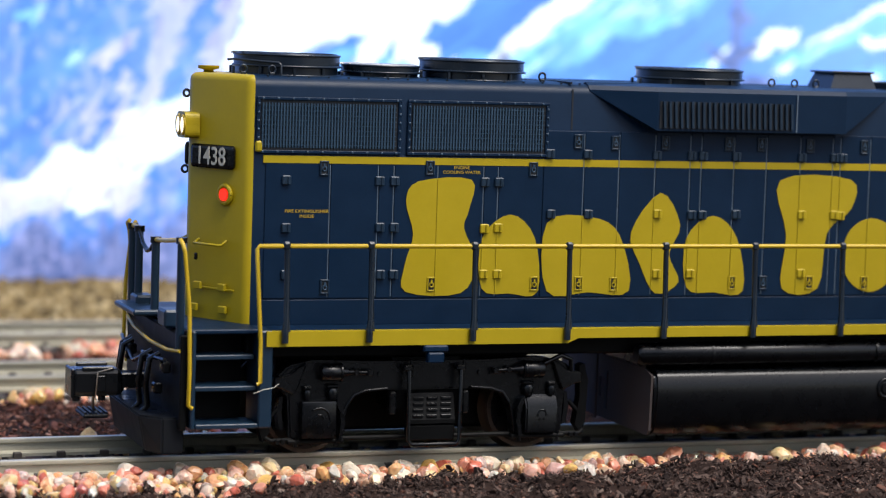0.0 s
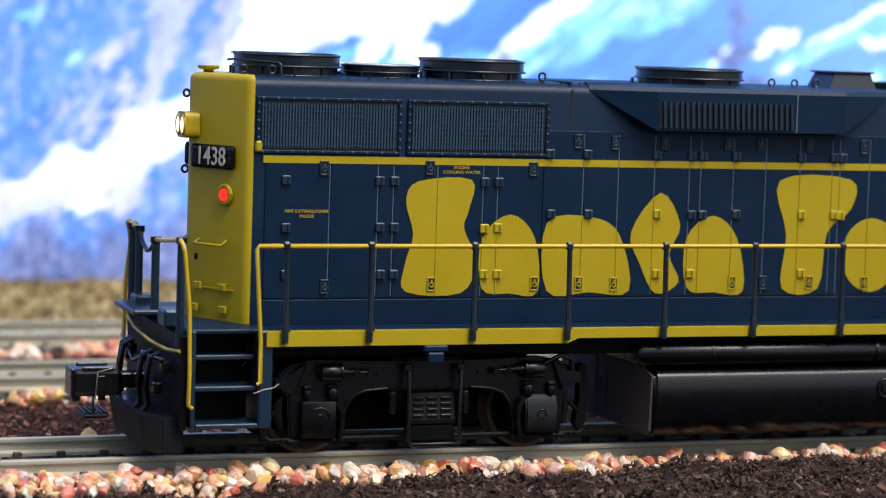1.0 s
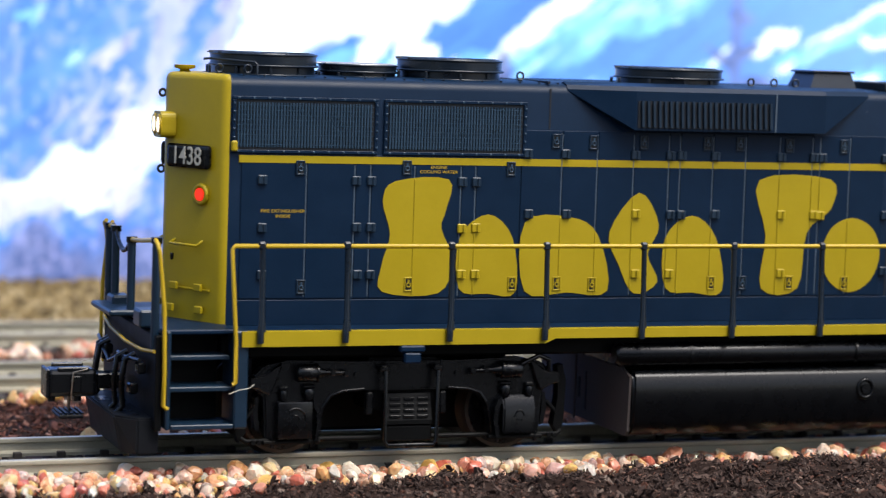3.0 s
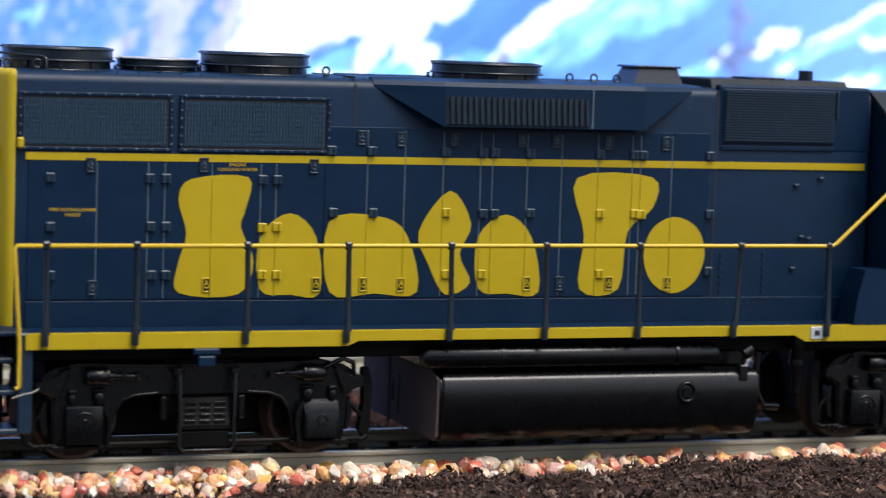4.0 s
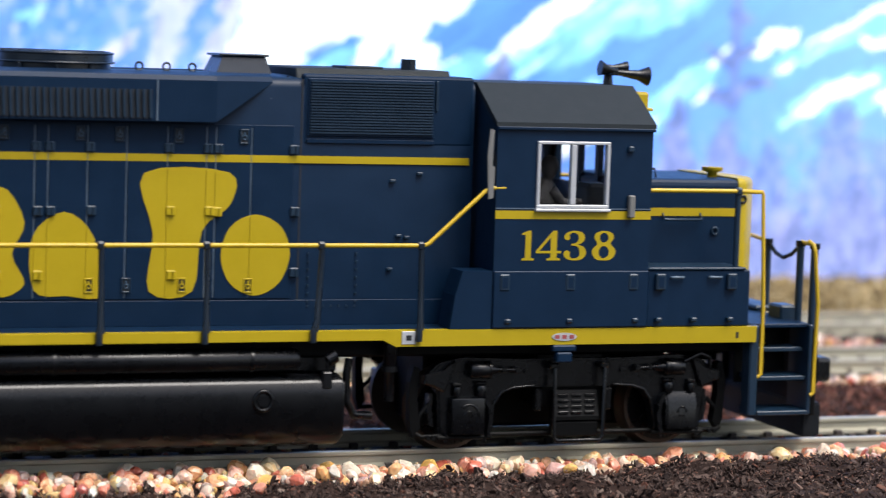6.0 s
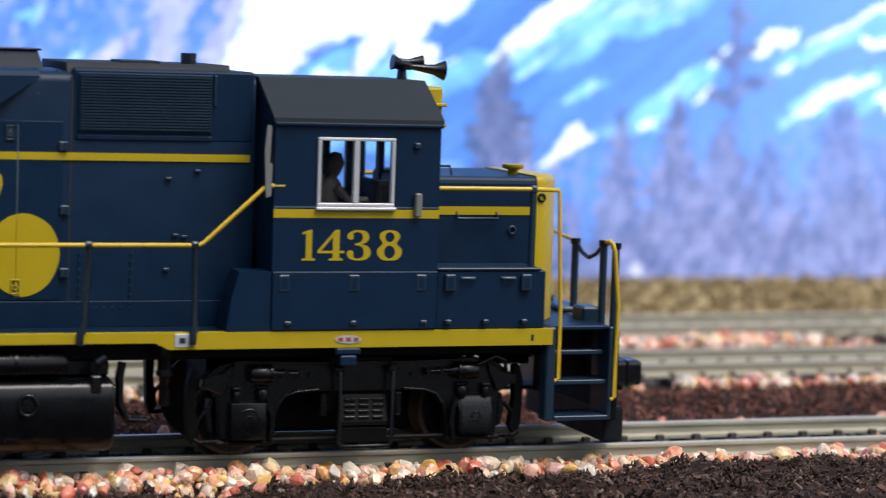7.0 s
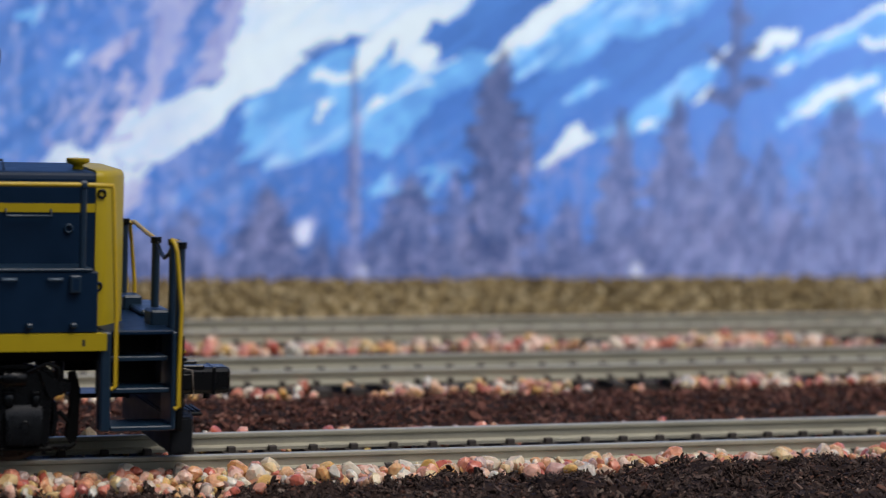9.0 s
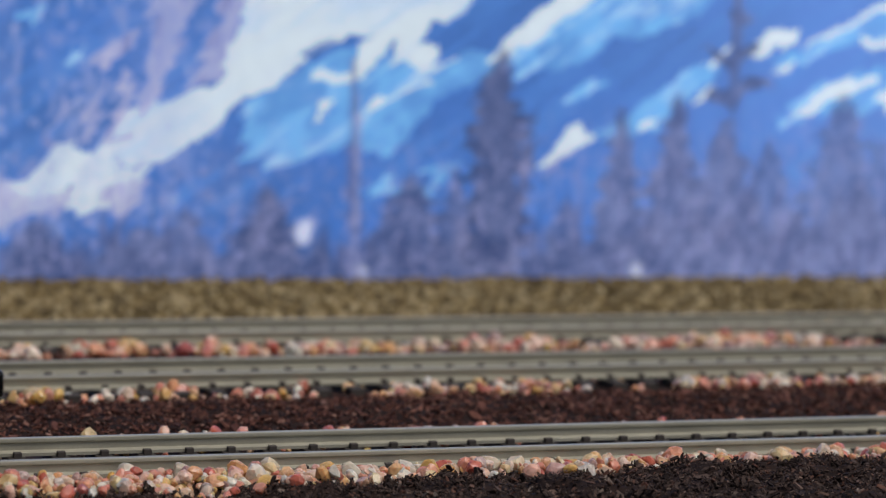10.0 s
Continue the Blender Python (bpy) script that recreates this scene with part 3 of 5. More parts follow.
def fittings():
    for x, z in ((4.2, 36.0), (4.3, 29.8), (4.4, 23.7), (17.7, 36.0), (17.9, 29.9), (18.2, 23.7), (19.9, 36), (20, 29.9), (20.1, 23.7), (33.4, 36.0), (33.5, 29.8), (33.6, 23.7), (35.5, 36.0), (35.6, 29.9), (35.7, 23.7), (43.2, 39.9), (43.6, 31.8), (49.0, 39.9), (49.4, 31.8),
                 (59.9, 39.9), (60.3, 31.9), (60.5, 23.7), (65.5, 39.9), (65.8, 31.8), (65.9, 23.7), (67.3, 39.9), (67.5, 31.8), (72.7, 39.9), (73.0, 31.9), (83.5, 39.9), (83.8, 31.9), (84.1, 23.7), (88.9, 39.9), (89.2, 31.9), (90.3, 39.9), (90.3, 31.8), (101.0, 39.9), (101.3, 31.9), (101.4, 24.0)):
        bm = B()
        box(bm, x - 0.6, x + 0.6, HY - 0.55, HY - 0.1, z - 0.62, z + 0.62, 0.14)
        box(bm, x + 0.15, x + 0.65, HY - 0.75, HY - 0.5, z - 0.6, z + 0.6, 0.1)
        part("door_hinge", bm, YELLOW if painted(x, z) else NAVY_TRIM, loco)
    for x, z in ((9.7, 37.6), (25.2, 37.8), (40.8, 37.8), (47.6, 41.6), (53.4, 41.5), (61.3, 41.6), (71.5, 41.6), (76.8, 41.6), (84.9, 41.5), (94.0, 41.5), (10.2, 22.1), (25.9, 22.4), (41.5, 22.4), (48.4, 22.4), (53.9, 22.3), (72.9, 22.4), (85.7, 22.4), (95.0, 22.3), (78.0, 22.4)):
        yellow = painted(x, z)
        bm = B()
        box(bm, x - 0.65, x - 0.45, HY - 0.42, HY - 0.1, z - 0.95, z + 0.95, 0.05)
        box(bm, x + 0.45, x + 0.65, HY - 0.42, HY - 0.1, z - 0.95, z + 0.95, 0.05)
        box(bm, x - 0.44, x + 0.44, HY - 0.42, HY - 0.1, z - 0.95, z - 0.75, 0.05)
        box(bm, x - 0.44, x + 0.44, HY - 0.42, HY - 0.1, z + 0.75, z + 0.95, 0.05)
        latch = part("door_latch", bm, YELLOW if yellow else NAVY_TRIM, loco)
        part("recess", box(B(), x - 0.44, x + 0.44, HY - 0.28, HY - 0.1, z - 0.74, z + 0.74), DARK, latch)
        bm = B()
        ring(bm, (x, HY - 0.36, z - 0.1), 0.3, 0.1, "y", 8)
        box(bm, x - 0.12, x + 0.12, HY - 0.45, HY - 0.27, z + 0.1, z + 0.6)
        part("handle", bm, YELLOW if yellow else SLAT, latch)


def grille(x0, x1, z0, z1):
    g = part("radiator_grille", box(B(), x0, x1, HY - 0.12, HY + 0.1, z0, z1), DARK, loco, "dark blue radiator grille of thin upright slats")
    bm = B()
    for x in np.arange(x0 + 0.62, x1 - 0.5, 0.43):
        box(bm, x - 0.095, x + 0.095, HY - 0.42, HY - 0.13, z0 + 0.45, z1 - 0.45)
    part("slat_panel", bm, SLAT, g)["kind"] = "stuff"
    bm = B()
    for z in np.linspace(z0 + 0.8, z1 - 0.8, 9):
        box(bm, x0 + 0.45, x1 - 0.45, HY - 0.36, HY - 0.2, z - 0.045, z + 0.045)
    part("wire_screen", bm, SLAT, g)["kind"] = "stuff"
    bm = B()
    for a in ((x0 - 0.25, x1 + 0.25, z1 - 0.1, z1 + 0.3), (x0 - 0.25, x1 + 0.25, z0 - 0.3, z0 + 0.1)):
        box(bm, a[0], a[1], HY - 0.4, HY, a[2], a[3], 0.06)
    for a in (x0, x1):
        box(bm, a - 0.25, a + 0.25, HY - 0.38, HY, z0 + 0.11, z1 - 0.11, 0.06)
    part("grille_frame", bm, NAVY, g)
    for x in np.arange(x0 + 0.6, x1, 2.15):
        for z in (z1 + 0.1, z0 - 0.1):
            part("bolt", box(B(), x - 0.14, x + 0.14, HY - 0.55, HY - 0.35, z - 0.14, z + 0.14, 0.05), SLAT, g)
    for z in np.linspace(z0 + 0.6, z1 - 0.6, 6):
        for x in (x0, x1):
            part("bolt", box(B(), x - 0.14, x + 0.14, HY - 0.55, HY - 0.35, z - 0.14, z + 0.14, 0.05), SLAT, g)


def blister():
    """The bulge of the dynamic brake: upright face, sloping shoulder, ends that run back into the hood side."""
    for side in (1, -1):
        bm = B()
        rows = []
        for x, k in ((48.9, 0.0), (58.6, 1.0), (89.2, 1.0), (97.6, 0.0)):
            y = -10.6 - 2.5 * k
            zb = 48.3 - 5.1 * k
            rows.append([bm.verts.new((x, side * p[0], p[1])) for p in ((-10.5, zb), (y, zb + 0.15), (y, 48.6), (y + 0.6, 49.2), (-8.9, 49.6), (-8.0, 49.3))])
        for a, b in zip(rows, rows[1:]):
            for i in range(5):
                bm.faces.new((a[i], a[i + 1], b[i + 1], b[i]))
        bm.faces.new(rows[0][::-1])
        bm.faces.new(rows[-1])
        bmesh.ops.recalc_face_normals(bm, faces=bm.faces)
        part("brake_blister", bm, NAVY, loco, "bulging dynamic brake housing along the roof edge")
    y = -13.1
    g = part("brake_grille", box(B(), 58.9, 80.3, y - 0.1, y + 0.1, 43.7, 47.3), DARK, loco, "row of slanted dark slats")
    for x in np.arange(59.4, 80.1, 0.89):
        bm = B()
        prism(bm, [(x - 0.18, 47.3), (x + 0.18, 47.3), (x + 0.38, 43.8), (x + 0.02, 43.8)], "y", y - 0.5, y - 0.1)
        part("slat", bm, NAVY_TRIM, g)
    part("blister_seam", box(B(), 80.9, 81.1, y - 0.12, y + 0.1, 43.4, 48.6), EDGE, loco)


def fan(x, r, h, screen=False):
    f = part("fan_housing", tube(B(), [(x, 0, 49.2), (x, 0, 49.2 + h * 0.45)], r * 0.97, 40), FANS, loco, "round roof fan with a ribbed base")
    bm = B()
    tube(bm, [(x, 0, 49.2 + h * 0.42), (x, 0, 49.2 + h)], r, 56)
    part("fan_cap", bm, FANS, f)
    for k in range(10):
        a = 2 * math.pi * (k + 0.3) / 10
        cx, cy = x + r * 0.99 * math.cos(a), r * 0.99 * math.sin(a)
        part("rib", box(B(), cx - 0.2, cx + 0.2, cy - 0.2, cy + 0.2, 49.0, 49.2 + h * 0.42, 0.05), FANS, f)
    for z, q in ((49.2 + h - 0.12, 1.0), (49.2 + h * 0.46, 1.02), (49.35, 1.0)):
        part("rim", ring(B(), (x, 0, z), r * q, 0.16, "z", 48), FANS, f)
    top, wire = 49.2 + h, SILVER if screen else FANS
    for q in np.arange(0.15, 1, 0.16):
        part("screen_ring", ring(B(), (x, 0, top + 0.02), r * q, 0.12, "z", 28), wire, f)
    for k in range(8):
        a = math.pi * k / 8
        part("screen_spoke", tube(B(), [(x - r * 0.95 * math.cos(a), -r * 0.95 * math.sin(a), top + 0.05 + 0.01 * k), (x + r * 0.95 * math.cos(a), r * 0.95 * math.sin(a), top + 0.05 + 0.01 * k)], 0.1, 5), wire, f)


def roof():
    fan(7.5, 7.5, 2.9)
    fan(21.7, 5.6, 1.8, True)
    fan(35.4, 7.6, 2.8)
    fan(70.2, 8.0, 2.4)
    bm = B()
    lo, hi = [(92.6, -3.9), (100.6, -3.9), (100.6, 3.9), (92.6, 3.9)], [(93.7, -3.2), (99.8, -3.2), (99.8, 3.2), (93.7, 3.2)]
    a, b = [bm.verts.new((*p, 49.3)) for p in lo], [bm.verts.new((*p, 51.7)) for p in hi]
    for i in range(4):
        bm.faces.new((a[i], a[(i + 1) % 4], b[(i + 1) % 4], b[i]))
    bm.faces.new(b)
    bm.faces.new(a[::-1])
    st = part("exhaust_hood", bm, FANS, loco, "tapered dark exhaust stack with a thin lip")
    part("lip", box(B(), 93.1, 100.3, -3.7, 3.7, 51.65, 51.95, 0.08), FANS, st)
    for x, y in ((-0.2, -6), (44.3, -6), (80.6, -7), (84.4, -7), (88.0, -7), (3.4, -7.2)):
        bm = B()
        ring(bm, (x, y, 50.1), 0.5, 0.16, "y", 12)
        box(bm, x - 0.35, x + 0.35, y - 0.2, y + 0.2, 49.0, 49.7, 0.05)
        part("lifting_eye", bm, FANS, loco)
    bm = B()
    prism(bm, [(-9.6, 49.0), (-8.8, 50.5), (8.8, 50.5), (9.6, 49.0)], "x", 101.8, 124.4)
    bmesh.ops.bevel(bm, geom=list(bm.edges), offset=0.15, segments=1, affect="EDGES")
    h = part("roof_hatch", bm, GREY, loco, "raised grey roof hatch behind the cab")
    part("vent_stub", tube(B(), [(120.0, -5, 50.3), (120.0, -5, 51.9)], 1.1, 14), FANS, h)
    part("hatch_plate", box(B(), 110.0, 115.5, -7, 0, 50.4, 50.8, 0.1), GREY, h)
    # bell-mouthed vent on the rear edge, and the grab iron
    bm = B()
    tube(bm, [(-4.0, 1.0, 48.9), (-4.0, 1.0, 49.7), (-4.0, 1.0, 49.9), (-4.0, 1.0, 50.3)], [0.8, 0.7, 1.5, 1.5], 14)
    part("sand_filler", bm, YELLOW, loco, "small yellow filler cap", fit=10.7)
    part("grab_iron", tube(B(), [(4.6, -7.5, 49.2), (4.6, -7.5, 50.7), (4.3, -7.2, 51.0), (-1.0, -3.5, 51.3), (-1.9, -3.0, 51.2)], 0.18, 6), FANS, loco)
    for x in np.arange(2, 101, 2.9):
        part("rivet", box(B(), x - 0.12, x + 0.12, -9.4, -9.1, 49.15, 49.4), FANS, loco)


def filter_grille():
    x0, x1, z0, z1 = 102.9, 121.4, 41.7, 49.2
    bm = B()
    box(bm, 102.35, 127.3, -10.78, 10.78, 40.6, 49.75, 0.35, 2)
    part("filter_box", bm, NAVY, loco, "square-edged air filter box behind the cab")
    g = part("intake_grille", box(B(), x0, x1, HY - 0.3, HY + 0.1, z0, z1, 0.1), NAVY, loco, "air intake panel with level louvres")
    for z in np.linspace(z0 + 0.5, z1 - 0.4, 19):
        part("louvre", box(B(), x0 + 0.3, x1 - 0.3, HY - 0.62, HY - 0.3, z - 0.1, z + 0.1), NAVY_TRIM, g)
    part("edge_strip", box(B(), x1 + 0.1, x1 + 0.5, HY - 0.5, HY, 45.3, 49.2, 0.08), NAVY_TRIM, g)
    part("foot_strip", box(B(), x0, x1, HY - 0.3, HY, z0 - 0.9, z0 - 0.3, 0.08), NAVY, g)
    for k in range(7):
        for x, z in ((103.6 + k * 1.15, 19.6), (103.6, 20.2 + k * 1.05), (110.6, 20.2 + k * 1.05)):
            part("rivet", box(B(), x - 0.13, x + 0.13, HY - 0.3, HY, z - 0.13, z + 0.13), NAVY_TRIM, loco)
    for x, z in ((115.5, 36.0), (119.5, 37.0), (115.4, 24.4), (117.8, 28.6), (116.6, 28.8)):
        part("step_bolt", box(B(), x - 0.4, x + 0.4, HY - 0.5, HY, z - 0.2, z + 0.2, 0.08), NAVY_TRIM, loco)


def slant(bm):
    """Lays a part drawn on a flat (u, outward, z) frame on the slanted rear corner."""
    a = Vector((5.0, -9.1, 0)).normalized()
    n = Vector((-a.y, a.x, 0)) * -1
    if n.x > 0:
        n = -n
    for v in bm.verts:
        u, w = v.co.x, v.co.y
        v.co = Vector((-6.6, -0.9, v.co.z)) + a * u + n * w
    bmesh.ops.recalc_face_normals(bm, faces=bm.faces)
    return bm


def rear_end():
    """Lights, number boards and fittings on the yellow end."""
    x = -6.7
    bm = B()
    prism(bm, [tuple(p) for p in smooth_loop([(-2.2, 44.0), (0, 44.2), (2.2, 44.0), (2.5, 42.5), (2.2, 41.0), (0, 40.8), (-2.2, 41.0), (-2.5, 42.5)], 5)], "x", x - 1.3, x + 0.8)
    hl = part("headlight", bm, YELLOW, loco, "yellow twin headlight housing, lamps lit", fit=10.7)
    for y in (-1.25, 1.25):
        part("lens_rim", ring(B(), (x - 1.35, y, 42.5), 1.2, 0.22, "x", 18), GOLD, hl, fit=10.7)
        part("lens", tube(B(), [(x - 1.45, y, 42.5), (x - 1.2, y, 42.5)], 1.05, 16), LAMP, hl, fit=10.7)
    bm = B()
    box(bm, 0.6, 9.3, -0.1, 0.7, 37.1, 40.15, 0.55, 3)
    nb = part("number_board", slant(bm), BLACK, loco, "black rear number board with cream numerals", both=True)
    turn = math.degrees(math.atan2(-9.1, 5.0))
    cu = Vector((-6.6, -0.9, 0)) + Vector((5.0, -9.1, 0)).normalized() * 5.3 + Vector((-9.1, -5.0, 0)).normalized() * 0.8
    numerals("1438", 3.55, (cu.x + 0.25, cu.y, 38.6), turn, WHITE, nb, 1.5, 0.02, 0.85)
    part("marker_rim", slant(ring(B(), (7.4, 0.1, 33.8), 1.15, 0.35, "y", 20)), YELLOW, loco, both=True)
    part("marker_light", slant(tube(B(), [(7.4, 0.0, 33.8), (7.4, 0.4, 33.8)], 0.8, 18)), MARKER, loco, "lit red marker light", both=True)
    part("grab_handle", slant(tube(B(), [(2.4, 0, 27.7), (2.4, 1.0, 27.2), (7.9, 1.0, 27.2), (7.9, 0, 27.8)], 0.2, 6)), YELLOW, loco, both=True)
    for u, z in ((3.2, 21.7), (7.4, 21.7), (2.6, 18.8), (7.6, 18.8)):
        part("latch", slant(box(B(), u - 0.75, u + 0.75, -0.1, 0.4, z - 0.5, z + 0.5, 0.12)), YELLOW, loco, both=True)
    part("door_ledge", slant(box(B(), 1.4, 9.4, -0.1, 0.18, 21.3, 21.55, 0.05)), YELLOW, loco, both=True)
    part("keyhole", slant(box(B(), 2.6, 3.1, -0.1, 0.3, 25.0, 25.9, 0.1)), BLACK, loco)
    for z in (46.6, 36.6):
        part("lamp_bracket", ring(B(), (x - 0.3, 1.3, z), 0.45, 0.18, "y", 10), DARK, loco, fit=10.7)
    part("side_hook", box(B(), -0.3, 0.6, -11.4, -10.7, 39.6, 41.0, 0.2), YELLOW, loco)


def sill():
    out = [(-0.8, 17.15), (168.6, 17.15), (168.6, 15.0), (113.4, 15.0), (111.6, 15.85), (44.8, 15.85), (43.2, 15.2), (-0.8, 15.2)]
    part("side_sill", prism(B(), out, "y", SY, SY + 1.2), YELLOW, loco, "yellow side sill stepped over the fuel tank", both=True)
    part("walkway", box(B(), -1.0, 168.6, -16.79, 16.79, 16.5, 17.1), NAVY, loco)
    part("underframe", box(B(), -2, 170, -14, 14, 13.2, 16.4, 0.3), MATTE, loco)
    part("end_platform", box(B(), -11.2, -1.1, -16.5, 16.5, 16.7, 17.3, 0.15), NAVY, loco)
    part("end_platform", box(B(), 168.7, 178.2, -16.5, 16.5, 16.7, 17.3, 0.15), NAVY, loco)
    for x in (23.4, 138.4):
        bm = B()
        z = 15.0 if x < 100 else 14.8
        box(bm, x - 1.8, x + 1.8, SY - 0.3, SY + 1.0, z - 0.75, z + 0.15, 0.2)
        box(bm, x - 1.2, x + 1.2, SY - 0.4, SY + 1.0, z - 2.2, z - 0.8, 0.2)
        part("jacking_pad", bm, NAVY, loco, both=True)
    pl = part("inspection_plate", box(B(), 114.2, 116.2, SY - 0.12, SY, 15.3, 17.0, 0.05), SILVER, loco)
    part("plate_mark", box(B(), 114.8, 115.6, SY - 0.18, SY - 0.12, 15.8, 16.5), DARK, pl)
    bm = B()
    prism(bm, [(138.4 + 1.9 * math.cos(a), 16.05 + 0.55 * math.sin(a)) for a in (k * math.pi / 8 for k in range(16))], "y", SY - 0.1, SY)
    em = part("maker_plate", bm, SILVER, loco)
    for x in (137.3, 138.4, 139.5):
        part("plate_bar", box(B(), x - 0.35, x + 0.35, SY - 0.15, SY - 0.1, 15.8, 16.3), shader("faded_red", (0.25, 0.05, 0.05), 0.5), em)
    part("front_mark", box(B(), 165.3, 165.7, SY - 0.05, SY, 15.6, 16.4), DARK, loco)


POSTS = [1.7, 13.7, 28.8, 43.0, 57.9, 72.1, 86.4, 102.4, 116.7]


def railings():
    for k, x in enumerate(POSTS):
        lean = -0.9 if k == 7 else 0.0
        bm = B()
        tube(bm, [(x - 0.2 + lean, SY - 0.35, 15.7), (x - 0.2 + lean, SY - 0.35, 17.2), (x + lean * 0.6, SY - 0.1, 18.6), (x, SY + 0.3, 26.6), (x, SY + 0.3, 28.0)], [0.5, 0.5, 0.42, 0.4, 0.4], 8)
        tube(bm, [(x + 0.35 + lean, SY - 0.3, 17.1), (x + 0.3 + lean * 0.6, SY, 18.8), (x + 0.2, SY + 0.45, 26.6)], 0.2, 6)
        post = part("stanchion", bm, POST, loco, both=True)
        bm = B()
        box(bm, x - 0.55, x + 0.55, SY - 0.15, SY + 0.75, 27.5, 28.6, 0.25)
        part("rail_clip", bm, POST, loco, both=True)
    y = SY + 0.3
    part("handrail", tube(B(), [(-2.0, y, 10.4), (-1.5, y, 10.6), (-1.6, y, 16), (-1.9, y, 20), (-2.4, y, 27.6), (-2.1, y, 28.0), (40, y, 28.05), (80, y, 28.1), (117.2, y, 28.1), (117.9, y, 28.4), (126.0, y, 35.3), (126.8, y, 35.65), (128.9, y, 35.7)], 0.3, 8), GOLD, loco, "long thin yellow handrail", both=True)
    part("handrail", tube(B(), [(150.3, -16.9, 35.5), (165.6, -16.9, 35.5), (169.3, -16.9, 35.4), (169.4, -16.9, 35.0), (170.1, -17.0, 20), (170.2, -17.0, 10.4), (169.5, -17.0, 10.0)], 0.3, 8), GOLD, loco, "yellow handrail beside the short hood", both=True)
    part("stanchion", tube(B(), [(165.5, -16.7, 17), (165.5, -16.7, 35.3)], 0.45, 8), NAVY_TRIM, loco, both=True)
    part("rail_clip", box(B(), 165.0, 166.0, -17.3, -16.3, 34.9, 36.0, 0.25), NAVY_TRIM, loco, both=True)


def oval(x, z, rx, rz):
    return [(x + rx * math.cos(k * math.pi / 12), z + rz * math.sin(k * math.pi / 12)) for k in range(24)]


# serifed figures of height one; the loops after the first are holes
ONE = [[(0, 0), (0.44, 0), (0.44, 0.06), (0.33, 0.09), (0.33, 1), (0.24, 1), (0, 0.91), (0, 0.85), (0.13, 0.87), (0.13, 0.09), (0, 0.06)]]
FOUR = [[(0.38, 0), (0.86, 0), (0.86, 0.06), (0.74, 0.09), (0.74, 0.24), (0.9, 0.24), (0.9, 0.32), (0.74, 0.32), (0.74, 1), (0.6, 1), (0, 0.32), (0, 0.24), (0.52, 0.24), (0.52, 0.09), (0.38, 0.06)],
        [(0.12, 0.32), (0.52, 0.32), (0.52, 0.78)]]
THREE = [smooth_loop([(0.02, 0.72), (0, 0.84), (0.14, 0.96), (0.36, 1), (0.6, 0.96), (0.72, 0.84), (0.72, 0.7), (0.62, 0.58), (0.5, 0.535), (0.68, 0.47), (0.78, 0.34), (0.78, 0.18), (0.64, 0.04), (0.38, 0), (0.12, 0.04), (0, 0.16), (0, 0.28), (0.1, 0.34),
                      (0.2, 0.28), (0.2, 0.16), (0.26, 0.08), (0.4, 0.07), (0.54, 0.14), (0.56, 0.3), (0.5, 0.44), (0.34, 0.5), (0.26, 0.5), (0.26, 0.56), (0.36, 0.57), (0.48, 0.64), (0.52, 0.76), (0.48, 0.88), (0.36, 0.93), (0.24, 0.92), (0.18, 0.86), (0.2, 0.76), (0.14, 0.68)], 3)]
EIGHT = [smooth_loop([(0.42, 1.0), (0.70, 0.93), (0.77, 0.76), (0.66, 0.56), (0.83, 0.38), (0.83, 0.2), (0.68, 0.03), (0.42, 0), (0.16, 0.03), (0.01, 0.2), (0.01, 0.38), (0.18, 0.56), (0.07, 0.76), (0.14, 0.93)], 3), oval(0.42, 0.77, 0.16, 0.165), oval(0.42, 0.28, 0.19, 0.21)]


def figure(loops, h, x, z, y, parent):
    """One raised figure, its foot's left corner at (x, z) on the plane y."""
    cu = bpy.data.curves.new("numeral", "CURVE")
    cu.dimensions, cu.fill_mode, cu.extrude = "2D", "BOTH", 0.03 / h
    for lp in loops:
        sp = cu.splines.new("POLY")
        sp.points.add(len(lp) - 1)
        for q, c in zip(sp.points, lp):
            q.co = (c[0], c[1], 0, 1)
        sp.use_cyclic_u = True
    tmp = bpy.data.objects.new("numeral", cu)
    me = bpy.data.meshes.new_from_object(tmp)
    bpy.data.objects.remove(tmp)
    bm = B()
    bm.from_mesh(me)
    bpy.data.meshes.remove(me)
    for v in bm.verts:
        v.co = Vector((x + h * v.co.x, y - h * v.co.z, z + h * v.co.y / 1.07))
    return part("numeral", bm, YELLOW, parent, fit=18)


